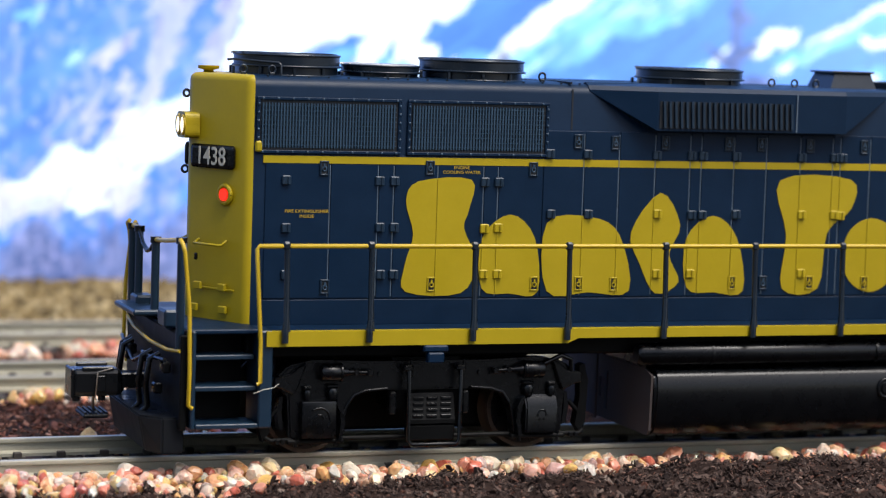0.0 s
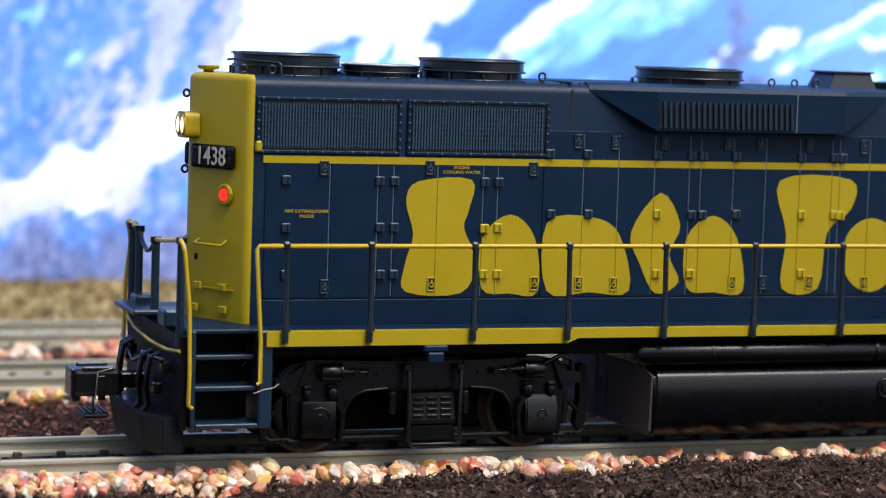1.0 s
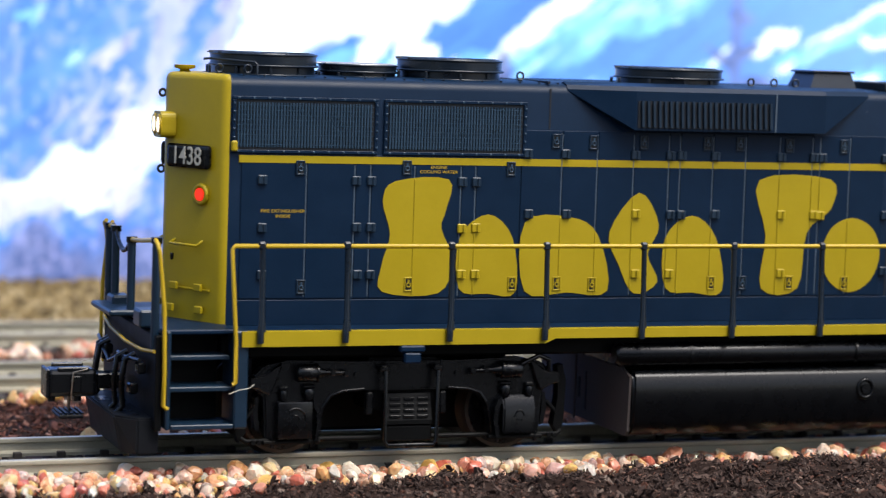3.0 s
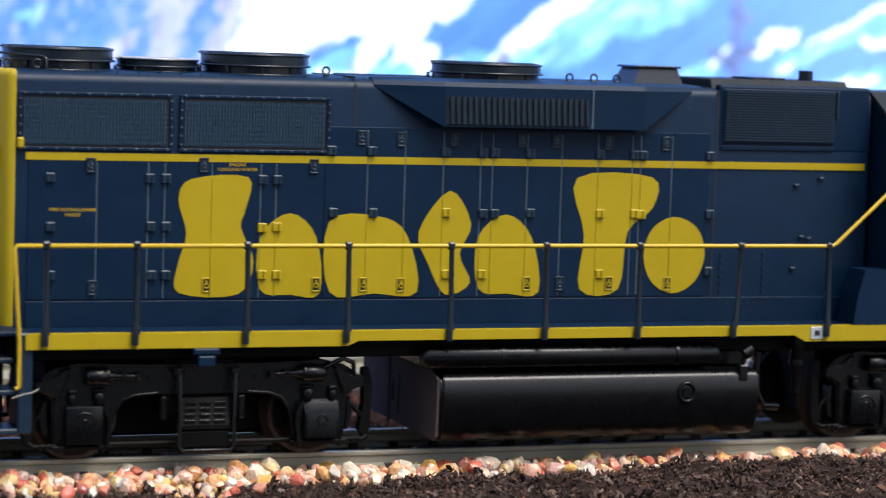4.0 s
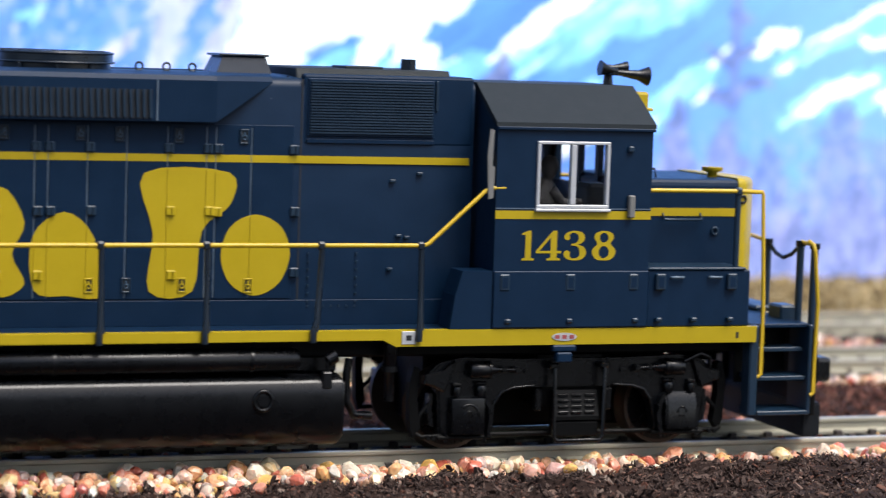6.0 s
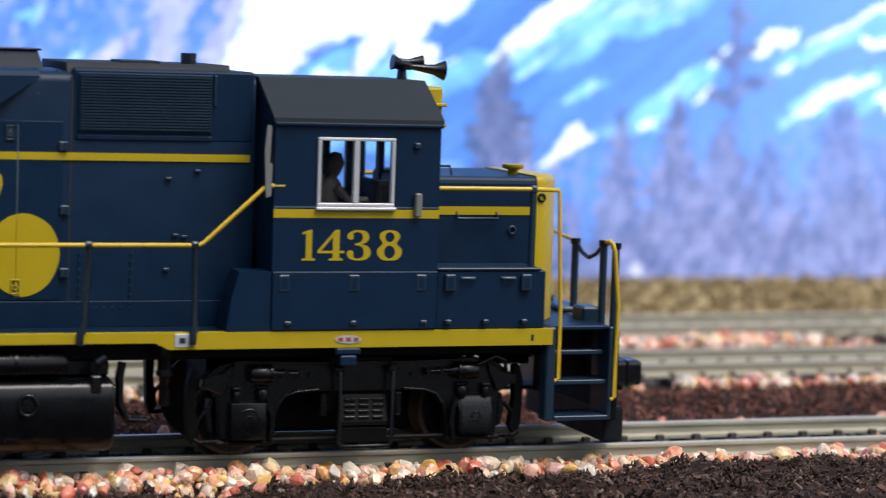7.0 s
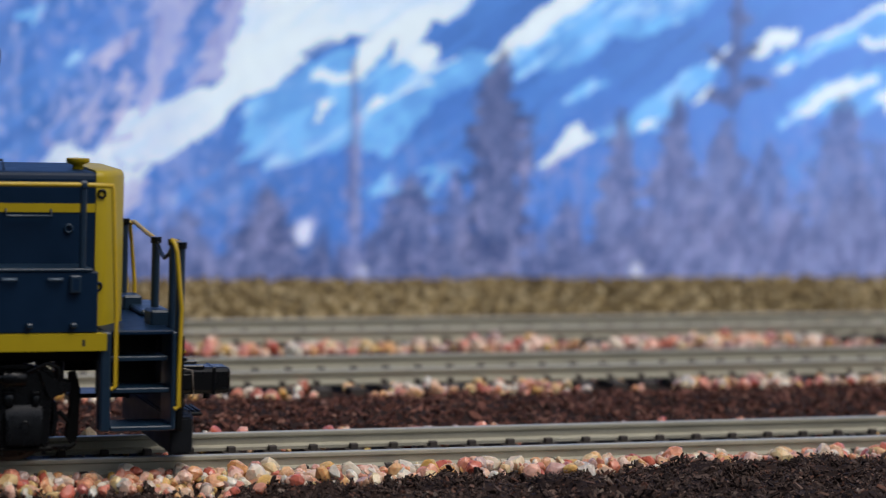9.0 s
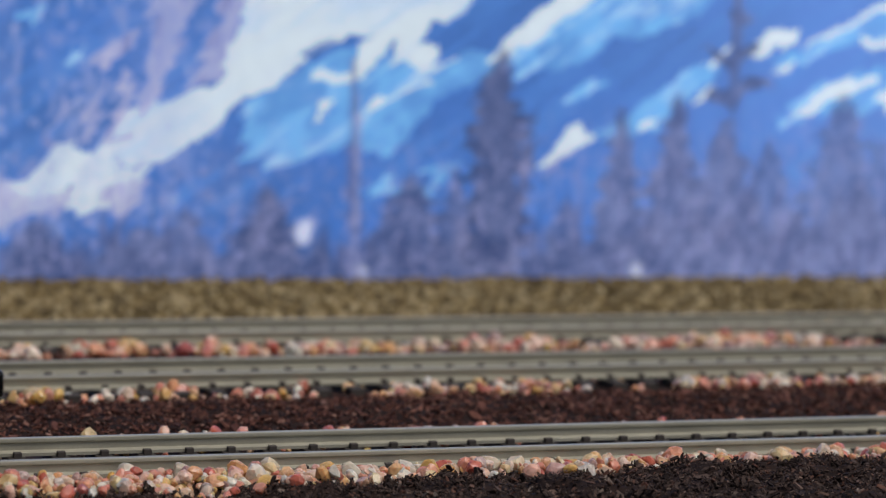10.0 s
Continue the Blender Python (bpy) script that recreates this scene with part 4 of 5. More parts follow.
def cab():
    x0, x1 = 127.4, 151.0
    wx0, wx1, wz0, wz1 = 133.6, 144.0, 33.3, 41.7
    cabn = new("cab", None)
    cabn.parent = loco
    cabn["label"] = "navy cab with grey sloped roof and silver windows"
    for s in (1, -1):
        y0, y1 = sorted((s * 17.95, s * 17.0))
        if s == 1:
            part("wall_panel", box(B(), 145.0, 145.8, y0, y1, wz0, wz1), NAVY, cabn)
            part("wall_panel", box(B(), wx1, 144.9, y0, y1, wz0, wz1), NAVY, cabn)
            spans = ((x0, wx0, 17.2, 44.0), (148.3, x1, 17.2, 44.0), (wx0, 148.3, 17.2, wz0), (wx0, 148.3, wz1, 44.0))
        else:
            spans = ((x0, wx0, 17.2, 44.0), (wx1, x1, 17.2, 44.0), (wx0, wx1, 17.2, wz0), (wx0, wx1, wz1, 44.0))
        for a in spans:
            part("wall_panel", box(B(), a[0], a[1], y0, y1, a[2], a[3]), NAVY, cabn)
        yf0, yf1 = sorted((s * 18.35, s * 17.3))
        bm = B()
        m = (wx0 + wx1) / 2
        for a in ((wx0 - 0.3, wx1 + 0.3, wz1 - 0.2, wz1 + 0.2), (wx0 - 0.3, wx1 + 0.3, wz0 - 0.2, wz0 + 0.25)):
            box(bm, a[0], a[1], yf0, yf1, a[2], a[3], 0.08)
        for a in ((wx0 - 0.3, wx0 + 0.2), (wx1 - 0.2, wx1 + 0.3), (m - 0.4, m + 0.4)):
            box(bm, a[0], a[1], yf0 + 0.02, yf1 - 0.02, wz0 + 0.26, wz1 - 0.21, 0.08)
        part("window_frame", bm, SILVER, cabn, "bright silver sliding window frame")
        part("window_sill", box(B(), wx0 - 0.5, wx1 + 0.5, s * 18.2 - 0.45, s * 18.2 + 0.45, wz0 - 0.65, wz0 - 0.25, 0.1), SILVER, cabn)
        for a, b in ((wx0 + 0.15, m - 0.35), (m + 0.35, wx1 - 0.15)):
            g = part("pane", box(B(), a, b, s * 17.6 - 0.06, s * 17.6 + 0.06, wz0 + 0.2, wz1 - 0.15), GLASS, cabn)
            g.visible_shadow = False
    for x, d in ((x0 + 0.5, 0), (x1 - 0.5, 1)):
        solid = ((-17, 17, 17.2, 44.0),)
        glazed = ((-17, 17, 17.2, 35.0), (-17, -15.8, 35.0, 43), (-8, -6.6, 35.0, 43), (-0.6, 0.6, 35.0, 43), (6.6, 8, 35.0, 43), (15.8, 17, 35.0, 43), (-17, 17, 43, 44.0))
        for y0, y1, z0, z1 in (glazed if d else solid):
            part("end_wall", box(B(), x - 0.45, x + 0.45, y0, y1, z0, z1), NAVY, cabn, fit=18)
        part("end_gable", prism(B(), [(-17.9, 44.0), (-9.3, 48.8), (9.3, 48.8), (17.9, 44.0)], "x", x - 0.45, x + 0.45), NAVY, cabn, fit=18)
    shell = [(-18.25, 43.75), (-18.2, 44.3), (-9.4, 49.2), (9.4, 49.2), (18.2, 44.3), (18.25, 43.75), (17.5, 43.75), (9.1, 48.6), (-9.1, 48.6), (-17.5, 43.75)]
    part("roof", prism(B(), shell, "x", x0 - 0.3, x1 + 0.3), GREY, cabn, "matt dark grey cab roof")
    part("drip_edge", box(B(), x0 - 0.2, x1 + 0.2, -18.4, -17.9, 43.3, 43.75, 0.1), NAVY, cabn)
    part("yellow_stripe", box(B(), x0, x1, -18.02, -17.9, 31.65, 32.75), YELLOW, cabn)
    part("seam_bead", box(B(), x0, x1, -18.05, -17.9, 32.95, 33.1), EDGE, cabn)
    for at, loops in ((0.0, ONE), (0.52, FOUR), (1.53, THREE), (2.55, EIGHT)):
        figure(loops, 4.2, 131.5 + at * 4.2, 26.2, -17.97, cabn)
    # fittings
    part("mirror_bracket", box(B(), 147.2, 148.1, -18.9, -17.9, 31.9, 34.9, 0.15), ASHEN, cabn)
    part("lamp_stub", box(B(), 147.0, 147.9, -18.5, -17.9, 40.6, 41.4, 0.15), NAVY_TRIM, cabn)
    bm = B()
    prism(bm, [(126.2, 34.2), (126.9, 34.4), (127.0, 38.4), (126.6, 38.6), (126.8, 43.2), (126.2, 43.4), (125.9, 40.0)], "y", -18.2, -17.8)
    part("wind_deflector", bm, ASHEN, cabn, "narrow pale grey wind deflector")
    part("cab_floor", box(B(), x0 + 1, x1 - 1, -16.9, 16.9, 29.5, 30.3), SEAT, cabn, fit=18)
    part("control_stand", box(B(), 143.8, 147.5, -12, -7, 30.3, 36.0, 0.5), SEAT, cabn, fit=18)
    part("seat", box(B(), 133.5, 135.2, -15.5, -10.5, 30.4, 37.5, 0.6), SEAT, cabn, fit=18)
    # the seated figure: one plain mesh
    bm = B()
    tube(bm, [(137.0, -13, 30.4), (136.7, -13, 33.0), (136.5, -13, 35.0), (136.8, -13, 36.2), (137.0, -13, 36.7), (137.1, -13, 37.4), (137.3, -13, 38.4), (137.1, -13, 39.3), (136.9, -13, 39.7)], [1.8, 2.0, 2.1, 1.5, 0.7, 1.1, 1.4, 1.15, 0.4], 12)
    tube(bm, [(137.0, -14.8, 35.4), (138.6, -15.0, 33.6), (141.6, -14.6, 33.7)], [0.75, 0.7, 0.5], 8)
    part("seated_figure", bm, shader("dark_figure", (0.025, 0.022, 0.024), 0.7), cabn, "small dark painted figure on the cab seat", fit=18)
    # lower boxes along the walkway
    part("battery_box", prism(B(), [(121.2, 17.2), (121.9, 21.6), (122.9, 24.8), (127.3, 24.8), (127.3, 17.2)], "y", SY + 0.05, SY + 5), NAVY, cabn, both=True)
    part("battery_box", box(B(), 127.4, 151.0, SY - 0.25, SY + 0.2, 17.3, 24.8, 0.12), NAVY, cabn, both=True)
    part("battery_box", box(B(), 151.2, 167.4, SY + 0.3, SY + 8, 17.2, 24.8, 0.15), NAVY, cabn, both=True)
    part("box_lid", box(B(), 151.1, 166.6, SY + 0.1, SY + 8, 24.85, 25.2, 0.1), NAVY_TRIM, cabn, both=True)
    for x, z in ((129.0, 23.3), (138.9, 23.3), (148.6, 23.3), (152.9, 23.3), (164.2, 23.3)):
        part("latch", box(B(), x - 0.75, x + 0.75, SY - 0.4, SY + 0.35, z - 1.1, z + 1.1, 0.15), NAVY_TRIM, cabn)
        part("recess", box(B(), x - 0.4, x + 0.4, SY - 0.45, SY - 0.39, z - 0.7, z + 0.7), NAVY, cabn)
    for x in (129.6, 138.9, 149.0, 152.7, 158.2, 164.0):
        part("bolt", box(B(), x - 0.45, x + 0.45, SY - 0.6, SY + 0.4, 17.9, 18.5, 0.15), NAVY_TRIM, cabn)
    for x in (155.6, 161.6):
        part("lid_handle", tube(B(), [(x - 0.9, SY + 0.3, 23.9), (x - 0.9, SY - 0.2, 23.9), (x + 0.9, SY - 0.2, 23.9), (x + 0.9, SY + 0.3, 23.9)], 0.2, 6), EDGE, cabn)
    # horns
    horn = part("horn", tube(B(), [(151.5, -4, 49.1), (151.5, -4, 50.6)], [0.8, 0.6], 10), BLACK, cabn, "black three-bell air horn on the roof")
    part("horn_bell", tube(B(), [(150.6, -4, 51.0), (153.0, -4, 50.9), (156.2, -4, 50.6), (157.8, -4, 50.5)], [0.5, 0.4, 0.7, 1.35], 14), BLACK, horn)
    part("horn_bell", tube(B(), [(152.0, -5.6, 51.0), (150.6, -5.6, 51.3), (149.2, -5.6, 51.5)], [0.4, 0.5, 1.1], 14), BLACK, horn)
    part("horn_bell", tube(B(), [(151.0, -2.6, 51.6), (153.0, -2.6, 51.5), (155.2, -2.6, 51.5)], [0.5, 0.4, 1.0], 14), BLACK, horn)
    part("horn_arm", box(B(), 151.0, 152.2, -6, -2, 50.5, 51.1, 0.15), BLACK, horn)
    # front number boards and headlight over the windscreen
    bm = B()
    box(bm, 151.4, 155.2, -8, 8, 43.2, 48.4, 0.4, 2)
    fb = part("front_light_box", bm, YELLOW, cabn, "yellow front light and number housing", fit=14)
    part("number_lens", box(B(), 151.8, 155.0, -8.35, -8.0, 43.8, 45.8), WHITE, fb)
    for z in (43.3, 46.0):
        part("visor", box(B(), 154.4, 156.4, -8.6, 8.6, z - 0.2, z + 0.25, 0.1), YELLOW, fb)


def short_hood():
    bm = B()
    box(bm, 151.3, 169.9, -10.9, 10.9, 17.2, 36.7, 0.9, 3)
    part("short_hood", bm, NAVY, loco, "navy short hood in front of the cab")
    bm = B()
    prism(bm, [(169.2, -11.0), (170.2, -11.0), (170.7, -10.7), (173.9, -6.2), (174.1, -5.6), (174.1, 5.6), (173.9, 6.2), (170.7, 10.7), (170.2, 11.0), (169.2, 11.0)], "z", 17.2, 36.9)
    top = [e for e in bm.edges if all(v.co.z > 36.5 for v in e.verts) and not all(v.co.x < 169.4 for v in e.verts)]
    bmesh.ops.bevel(bm, geom=top, offset=0.9, segments=3, profile=0.5, affect="EDGES")
    soften(bm, 50)
    part("hood_nose", bm, YELLOW, loco, "yellow painted nose")
    part("yellow_stripe", box(B(), 151.2, 169.1, -10.98, -10.8, 31.65, 32.75), YELLOW, loco)
    bm = B()
    tube(bm, [(168.6, -4.5, 36.5), (168.6, -4.5, 37.3), (168.6, -4.5, 37.6), (168.6, -4.5, 38.1)], [0.8, 0.7, 1.6, 1.6], 14)
    part("sand_filler", bm, YELLOW, loco, "small yellow filler cap")
    part("grab_iron", tube(B(), [(153, -7.5, 36.4), (153, -7.5, 37.9), (157.6, -7.5, 37.9), (157.9, -7.5, 36.4)], 0.18, 6), FANS, loco)
    part("grab_iron", tube(B(), [(157, -10.9, 32.0), (157, -11.7, 31.2), (163, -11.7, 31.2), (163, -10.9, 32.0)], 0.18, 6), NAVY_TRIM, loco)
    for x, z in ((165.5, 29.6), (169.6, 22.3), (169.9, 34.0)):
        part("eyelet", ring(B(), (x, -11.1, z), 0.5, 0.18, "y", 10), BLACK if x > 168 else NAVY_TRIM, loco)


def end_gear(front):
    """Steps, railings, pilot and coupler of one end; drawn for the rear and turned about for the front."""
    mid = 83.7

    def X(x):
        return 2 * mid - x if front else x

    def bx(x0, x1, *r, **k):
        a, b = sorted((X(x0), X(x1)))
        return box(B(), a, b, *r, **k)

    def tb(pts, r, seg=8, turn=False):
        return tube(B(), [(X(p[0]), -p[1] if turn and front else p[1], p[2]) for p in pts], r, seg)
    part("step_side", bx(*((-2.0, -0.6) if front else (-1.6, 0.3)), -17.6, -15.0 if front else -11.0, 4.7, 17.2, bevel=0.2), NAVY_TRIM, loco, both=True)
    part("step_side", bx(-10.9, -10.3, -17.4, -11.0, 4.7, 17.2, bevel=0.15), NAVY_TRIM, loco, both=True)
    part("step_back", bx(-10.2, -2.1 if front else -1.7, -11.5, -11.0, 8.6 if front else 4.7, 16.6), MATTE, loco, both=True)
    for k, z in enumerate((5.0, 9.7, 13.6)):
        part("step_tread", bx(-10.25, -2.05 if front else -1.65, -17.7 + k * 0.9, -11.6, z - 0.25, z + 0.35, bevel=0.1), NAVY_TRIM, loco, both=True)
    # corner handrail and end railing
    y = -17.4
    part("corner_handrail", tb([(-10.7, y, 7.4), (-11.3, y, 7.8), (-11.2, y, 12), (-11.4, y, 20), (-10.6 if front else -12.2, y, 27.2), (-10.3 if front else -12.5, y, 28.2), (-10.2 if front else -12.5, y + 1.4, 28.6)], 0.3), GOLD, loco, "yellow bent step handrail", both=True)
    part("corner_handrail", tb([(-12.2, 17.4, 9.0), (-12.7, 17.4, 12), (-12.6, 17.4, 20), (-11.8, 17.4, 27.6), (-11.6, 16.0, 28.4)], 0.3), GOLD, loco, "yellow bent step handrail")
    for yy, z0, z1 in ((-15.2, 14.3, 28.6), (0.2, 17.2, 27.4), (10.8, 16.2, 28.0), (15.2, 14.3, 28.0)):
        px = -10.7 if front and yy < -15 else -11.9
        part("end_post", tb([(px, yy, z0), (px, yy, z1)], 0.6, turn=True), NAVY_TRIM, loco, fit=16)
        part("post_knob", tb([(px, yy, z1 - 0.5), (px, yy, z1 + 0.3)], 0.8, turn=True), BLACK, loco, fit=16)
    part("end_rail", tb([(-12.0, -15.6, 28.4), (-12.0, -14.6, 28.5), (-12.0, -6, 27.7), (-12.0, 0.2, 27.3)], 0.3, turn=True), GOLD, loco, fit=16)
    part("end_rail", tb([(-12.0, 10.8, 28.1), (-12.0, 15.2, 28.0)], 0.3, turn=True), GOLD, loco, fit=16)
    part("chain", tb([(-12.0, 0.3, 27.2), (-12.0, 2.6, 25.9), (-12.0, 5.2, 25.4), (-12.0, 8.0, 26.2), (-12.0, 10.6, 27.8)], 0.32, 6, True), BLACK, loco, fit=16)
    part("drop_plate", bx(-14.6, -10.4, -1.0, 12.0, 17.3, 18.1, bevel=0.25), NAVY_TRIM, loco, "folding walkway plate")
    part("junction_box", bx(-12.4, -9.6, -11, -6.8, 16.9, 19.2, bevel=0.3), NAVY_TRIM, loco, both=True)
    # pilot, plow, coupler
    part("pilot", bx(-12.2, -11.2, -16.8, 16.8, 4.5, 16.6, bevel=0.15), MATTE, loco)
    bm = B()
    far = 15.4 if front else 10.5
    nose = -14.9 if front else -16.6
    prism(bm, [(X(-11.0), -15.4), (X(-14.0), -15.4), (X(nose), -12.2), (X(nose), far - 3), (X(-14.0), far), (X(-11.0), far)], "z", 1.3, 6.0)
    for v in bm.verts:
        if v.co.z < 3 and abs(v.co.x - X(-11.0)) > 4.5:
            v.co.x += -1.0 if front else 1.0
    bmesh.ops.bevel(bm, geom=list(bm.edges), offset=0.25, segments=2, affect="EDGES")
    part("plow", bm, PLOW, loco, "dark steel snow plow blade")
    for y0, y1 in ((-12.6, -8.2), (1.0, 5.0)):
        part("plow_slot", bx(-14.6, -12.8, y0, y1, 5.9, 6.03), BLACK, loco)
    fb = part("foot_board", bx(-20.4, -16.9, -1.5, 4.5, 4.0, 4.5, bevel=0.15), PLOW, loco)
    for k in range(5):
        part("rib", bx(-20.2 + 0.75 * k, -19.85 + 0.75 * k, -1.3, 4.3, 4.51, 4.75), PLOW, fb)
    part("cut_lever", tb([(-12.2, -16.6, 14.6), (-13.0, -12, 14.3), (-13.2, -2, 14.3), (-13.2, 8, 15.0), (-12.6, 15, 15.6)], 0.25, 6), GOLD, loco)
    for yy, z in ((-12.0, 12.0), (-9.0, 9.0), (-4.5, 12.6), (4.8, 12.4), (10.5, 11.0)):
        part("hose_bracket", bx(-13.2, -12.0, yy - 0.9, yy + 0.9, z - 0.7, z + 0.7, bevel=0.2), BLACK, loco)
    part("uncoupling_bar", tb([(-13.4, -14, 13.2), (-14.2, -6, 12.9), (-14.6, 0, 11.4), (-14.2, 7, 12.9), (-13.4, 13, 13.2)], 0.28, 6), BLACK, loco)
    for yy in (-9.5, -6.5, 5.5, 8.0):
        part("air_hose", tb([(-12.4, yy, 13.5), (-13.8, yy, 12.8), (-14.2, yy + 0.4, 9.5), (-13.8, yy + 0.8, 6.6), (-14.8, yy + 1.1, 5.6)], 0.4, 7), BLACK, loco)
    bm = B()
    a, b = sorted((X(-15.0), X(-11.0)))
    box(bm, a, b, -1.5, 1.5, 7.9, 9.9, 0.2)
    a, b = sorted((X(-24.4 if front else -22.0), X(-15.1)))
    box(bm, a, b, -2.6, 1.6, 7.0, 10.6, 0.6, 2)
    a, b = sorted((X(-24.0 if front else -21.6), X(-18.4)))
    box(bm, a, b, 0.4, 3.0, 7.3, 10.3, 0.5, 2)
    cp = part("coupler", bm, BLACK, loco, "black knuckle coupler")
    for yy in (-2.2, 2.4):
        part("knuckle_lug", bx(-20.6, -16.2, yy - 0.35, yy + 0.35, 10.2, 10.9, bevel=0.15), BLACK, cp)
    part("spring_box", bx(-18.8, -17.4, -2.9, -2.4, 7.6, 9.8, bevel=0.15), BLACK, cp)
    part("spring_wire", tb([(-16.6, -2.9, 10.7), (-18.6, -3.0, 10.3), (-18.9, -3.0, 6.9), (-18.7, -2.6, 6.6)], 0.12, 6), STEEL, cp)
    for xx in (-21.2, -17.6):
        part("box_screw", tb([(xx, -1.6, 7.2), (xx, -1.6, 6.4)], 0.55, 10), BLACK, cp)
    part("box_rim", bx(-22.2, -21.7, -2.75, 1.75, 6.9, 10.7, bevel=0.15), BLACK, cp)
    part("trip_pin", tb([(-18.4, 0, 7.2), (-18.4, 0, 5.2), (-18.0, 0.6, 4.6), (-16.8, 1.4, 4.4)], 0.22, 6), STEEL, cp)


def tank():
    sec = [(-14.5, 11.2), (-16.6, 11.0), (-17.3, 10.3), (-17.5, 8.0), (-17.2, 4.2), (-16.4, 2.7), (-14.6, 1.9), (14.6, 1.9), (16.4, 2.7), (17.2, 4.2), (17.5, 8.0), (17.3, 10.3), (16.6, 11.0), (14.5, 11.2)]
    bm = B()
    prism(bm, sec, "x", 57.4, 106.6)
    bmesh.ops.bevel(bm, geom=[e for e in bm.edges if e.calc_face_angle(0) > 1.2], offset=0.4, segments=3, affect="EDGES")
    soften(bm, 48)
    t = part("fuel_tank", bm, TANKS, loco, "smooth satin black fuel tank")
    part("end_plate", prism(B(), [(-16.6, 2.9), (-16.9, 10.4), (-14.2, 11.2), (-13.6, 14.4), (17.0, 14.4), (17.0, 2.2), (-15.8, 2.2)], "x", 57.0, 57.36), PLATE, t, "dull brown-grey tank end plate")
    part("end_rib", box(B(), 56.75, 57.0, -2.4, -1.8, 2.6, 14.2, 0.1), PLATE, t)
    for y0, y1, z0, z1 in ((-5.2, -4.2, 4.2, 9.6), (-3.4, -2.7, 5.8, 8.6)):
        part("slot", box(B(), 56.85, 57.05, y0, y1, z0, z1, 0.05), DARK, t)
    part("tank_top", box(B(), 57.2, 107.0, -13.5, 13.5, 11.2, 14.0, 0.3), BLACK, t)
    bm = B()
    ring(bm, (94.9, -17.5, 8.2), 1.25, 0.3, "y", 24)
    tube(bm, [(94.9, -17.2, 8.2), (94.9, -17.8, 8.2)], 0.7, 16)
    part("filler_cap", bm, TANKS, t, both=True)
    bm = B()
    tube(bm, [(54.8, -15.9, 13.3), (55.4, -15.9, 13.3), (99.6, -15.9, 13.3), (100.2, -15.9, 13.3)], [1.1, 1.55, 1.55, 1.1], 24)
    r = part("air_reservoir", bm, TANKS, loco, "long black air reservoir over the tank", both=True)
    for x in (66.5, 93.4):
        part("strap", tube(B(), [(x - 0.2, -15.9, 13.3), (x + 0.2, -15.9, 13.3)], 1.66, 24), TANKS, loco, both=True)
    bm = B()
    tube(bm, [(104.2, -16.6, 14.0), (104.2, -16.6, 10.6)], 0.35, 8)
    tube(bm, [(104.0, -17.0, 13.2), (105.2, -17.0, 13.9)], 0.9, 10)
    box(bm, 103.2, 104.6, -17.6, -16.2, 9.6, 11.8, 0.2)
    part("drain_valve", bm, BLACK, t)
    bm = B()
    tube(bm, [(113.6, -15.6, 15.2), (113.6, -15.6, 11.4), (113.6, -15.6, 11.2), (113.6, -15.6, 7.6)], [0.95, 0.95, 0.7, 0.7], 14)
    tube(bm, [(113.6, -15.6, 12.2), (113.6, -15.6, 11.5)], 1.15, 14)
    part("drain_pipe", bm, BLACK, loco)
    part("hose", tube(B(), [(108.6, -13.6, 13.0), (108.2, -13.8, 11.0), (108.3, -13.9, 7.5), (109.4, -13.9, 5.6), (112.0, -13.6, 5.4)], 0.6, 8), BLACK, loco)


WHEELS = []


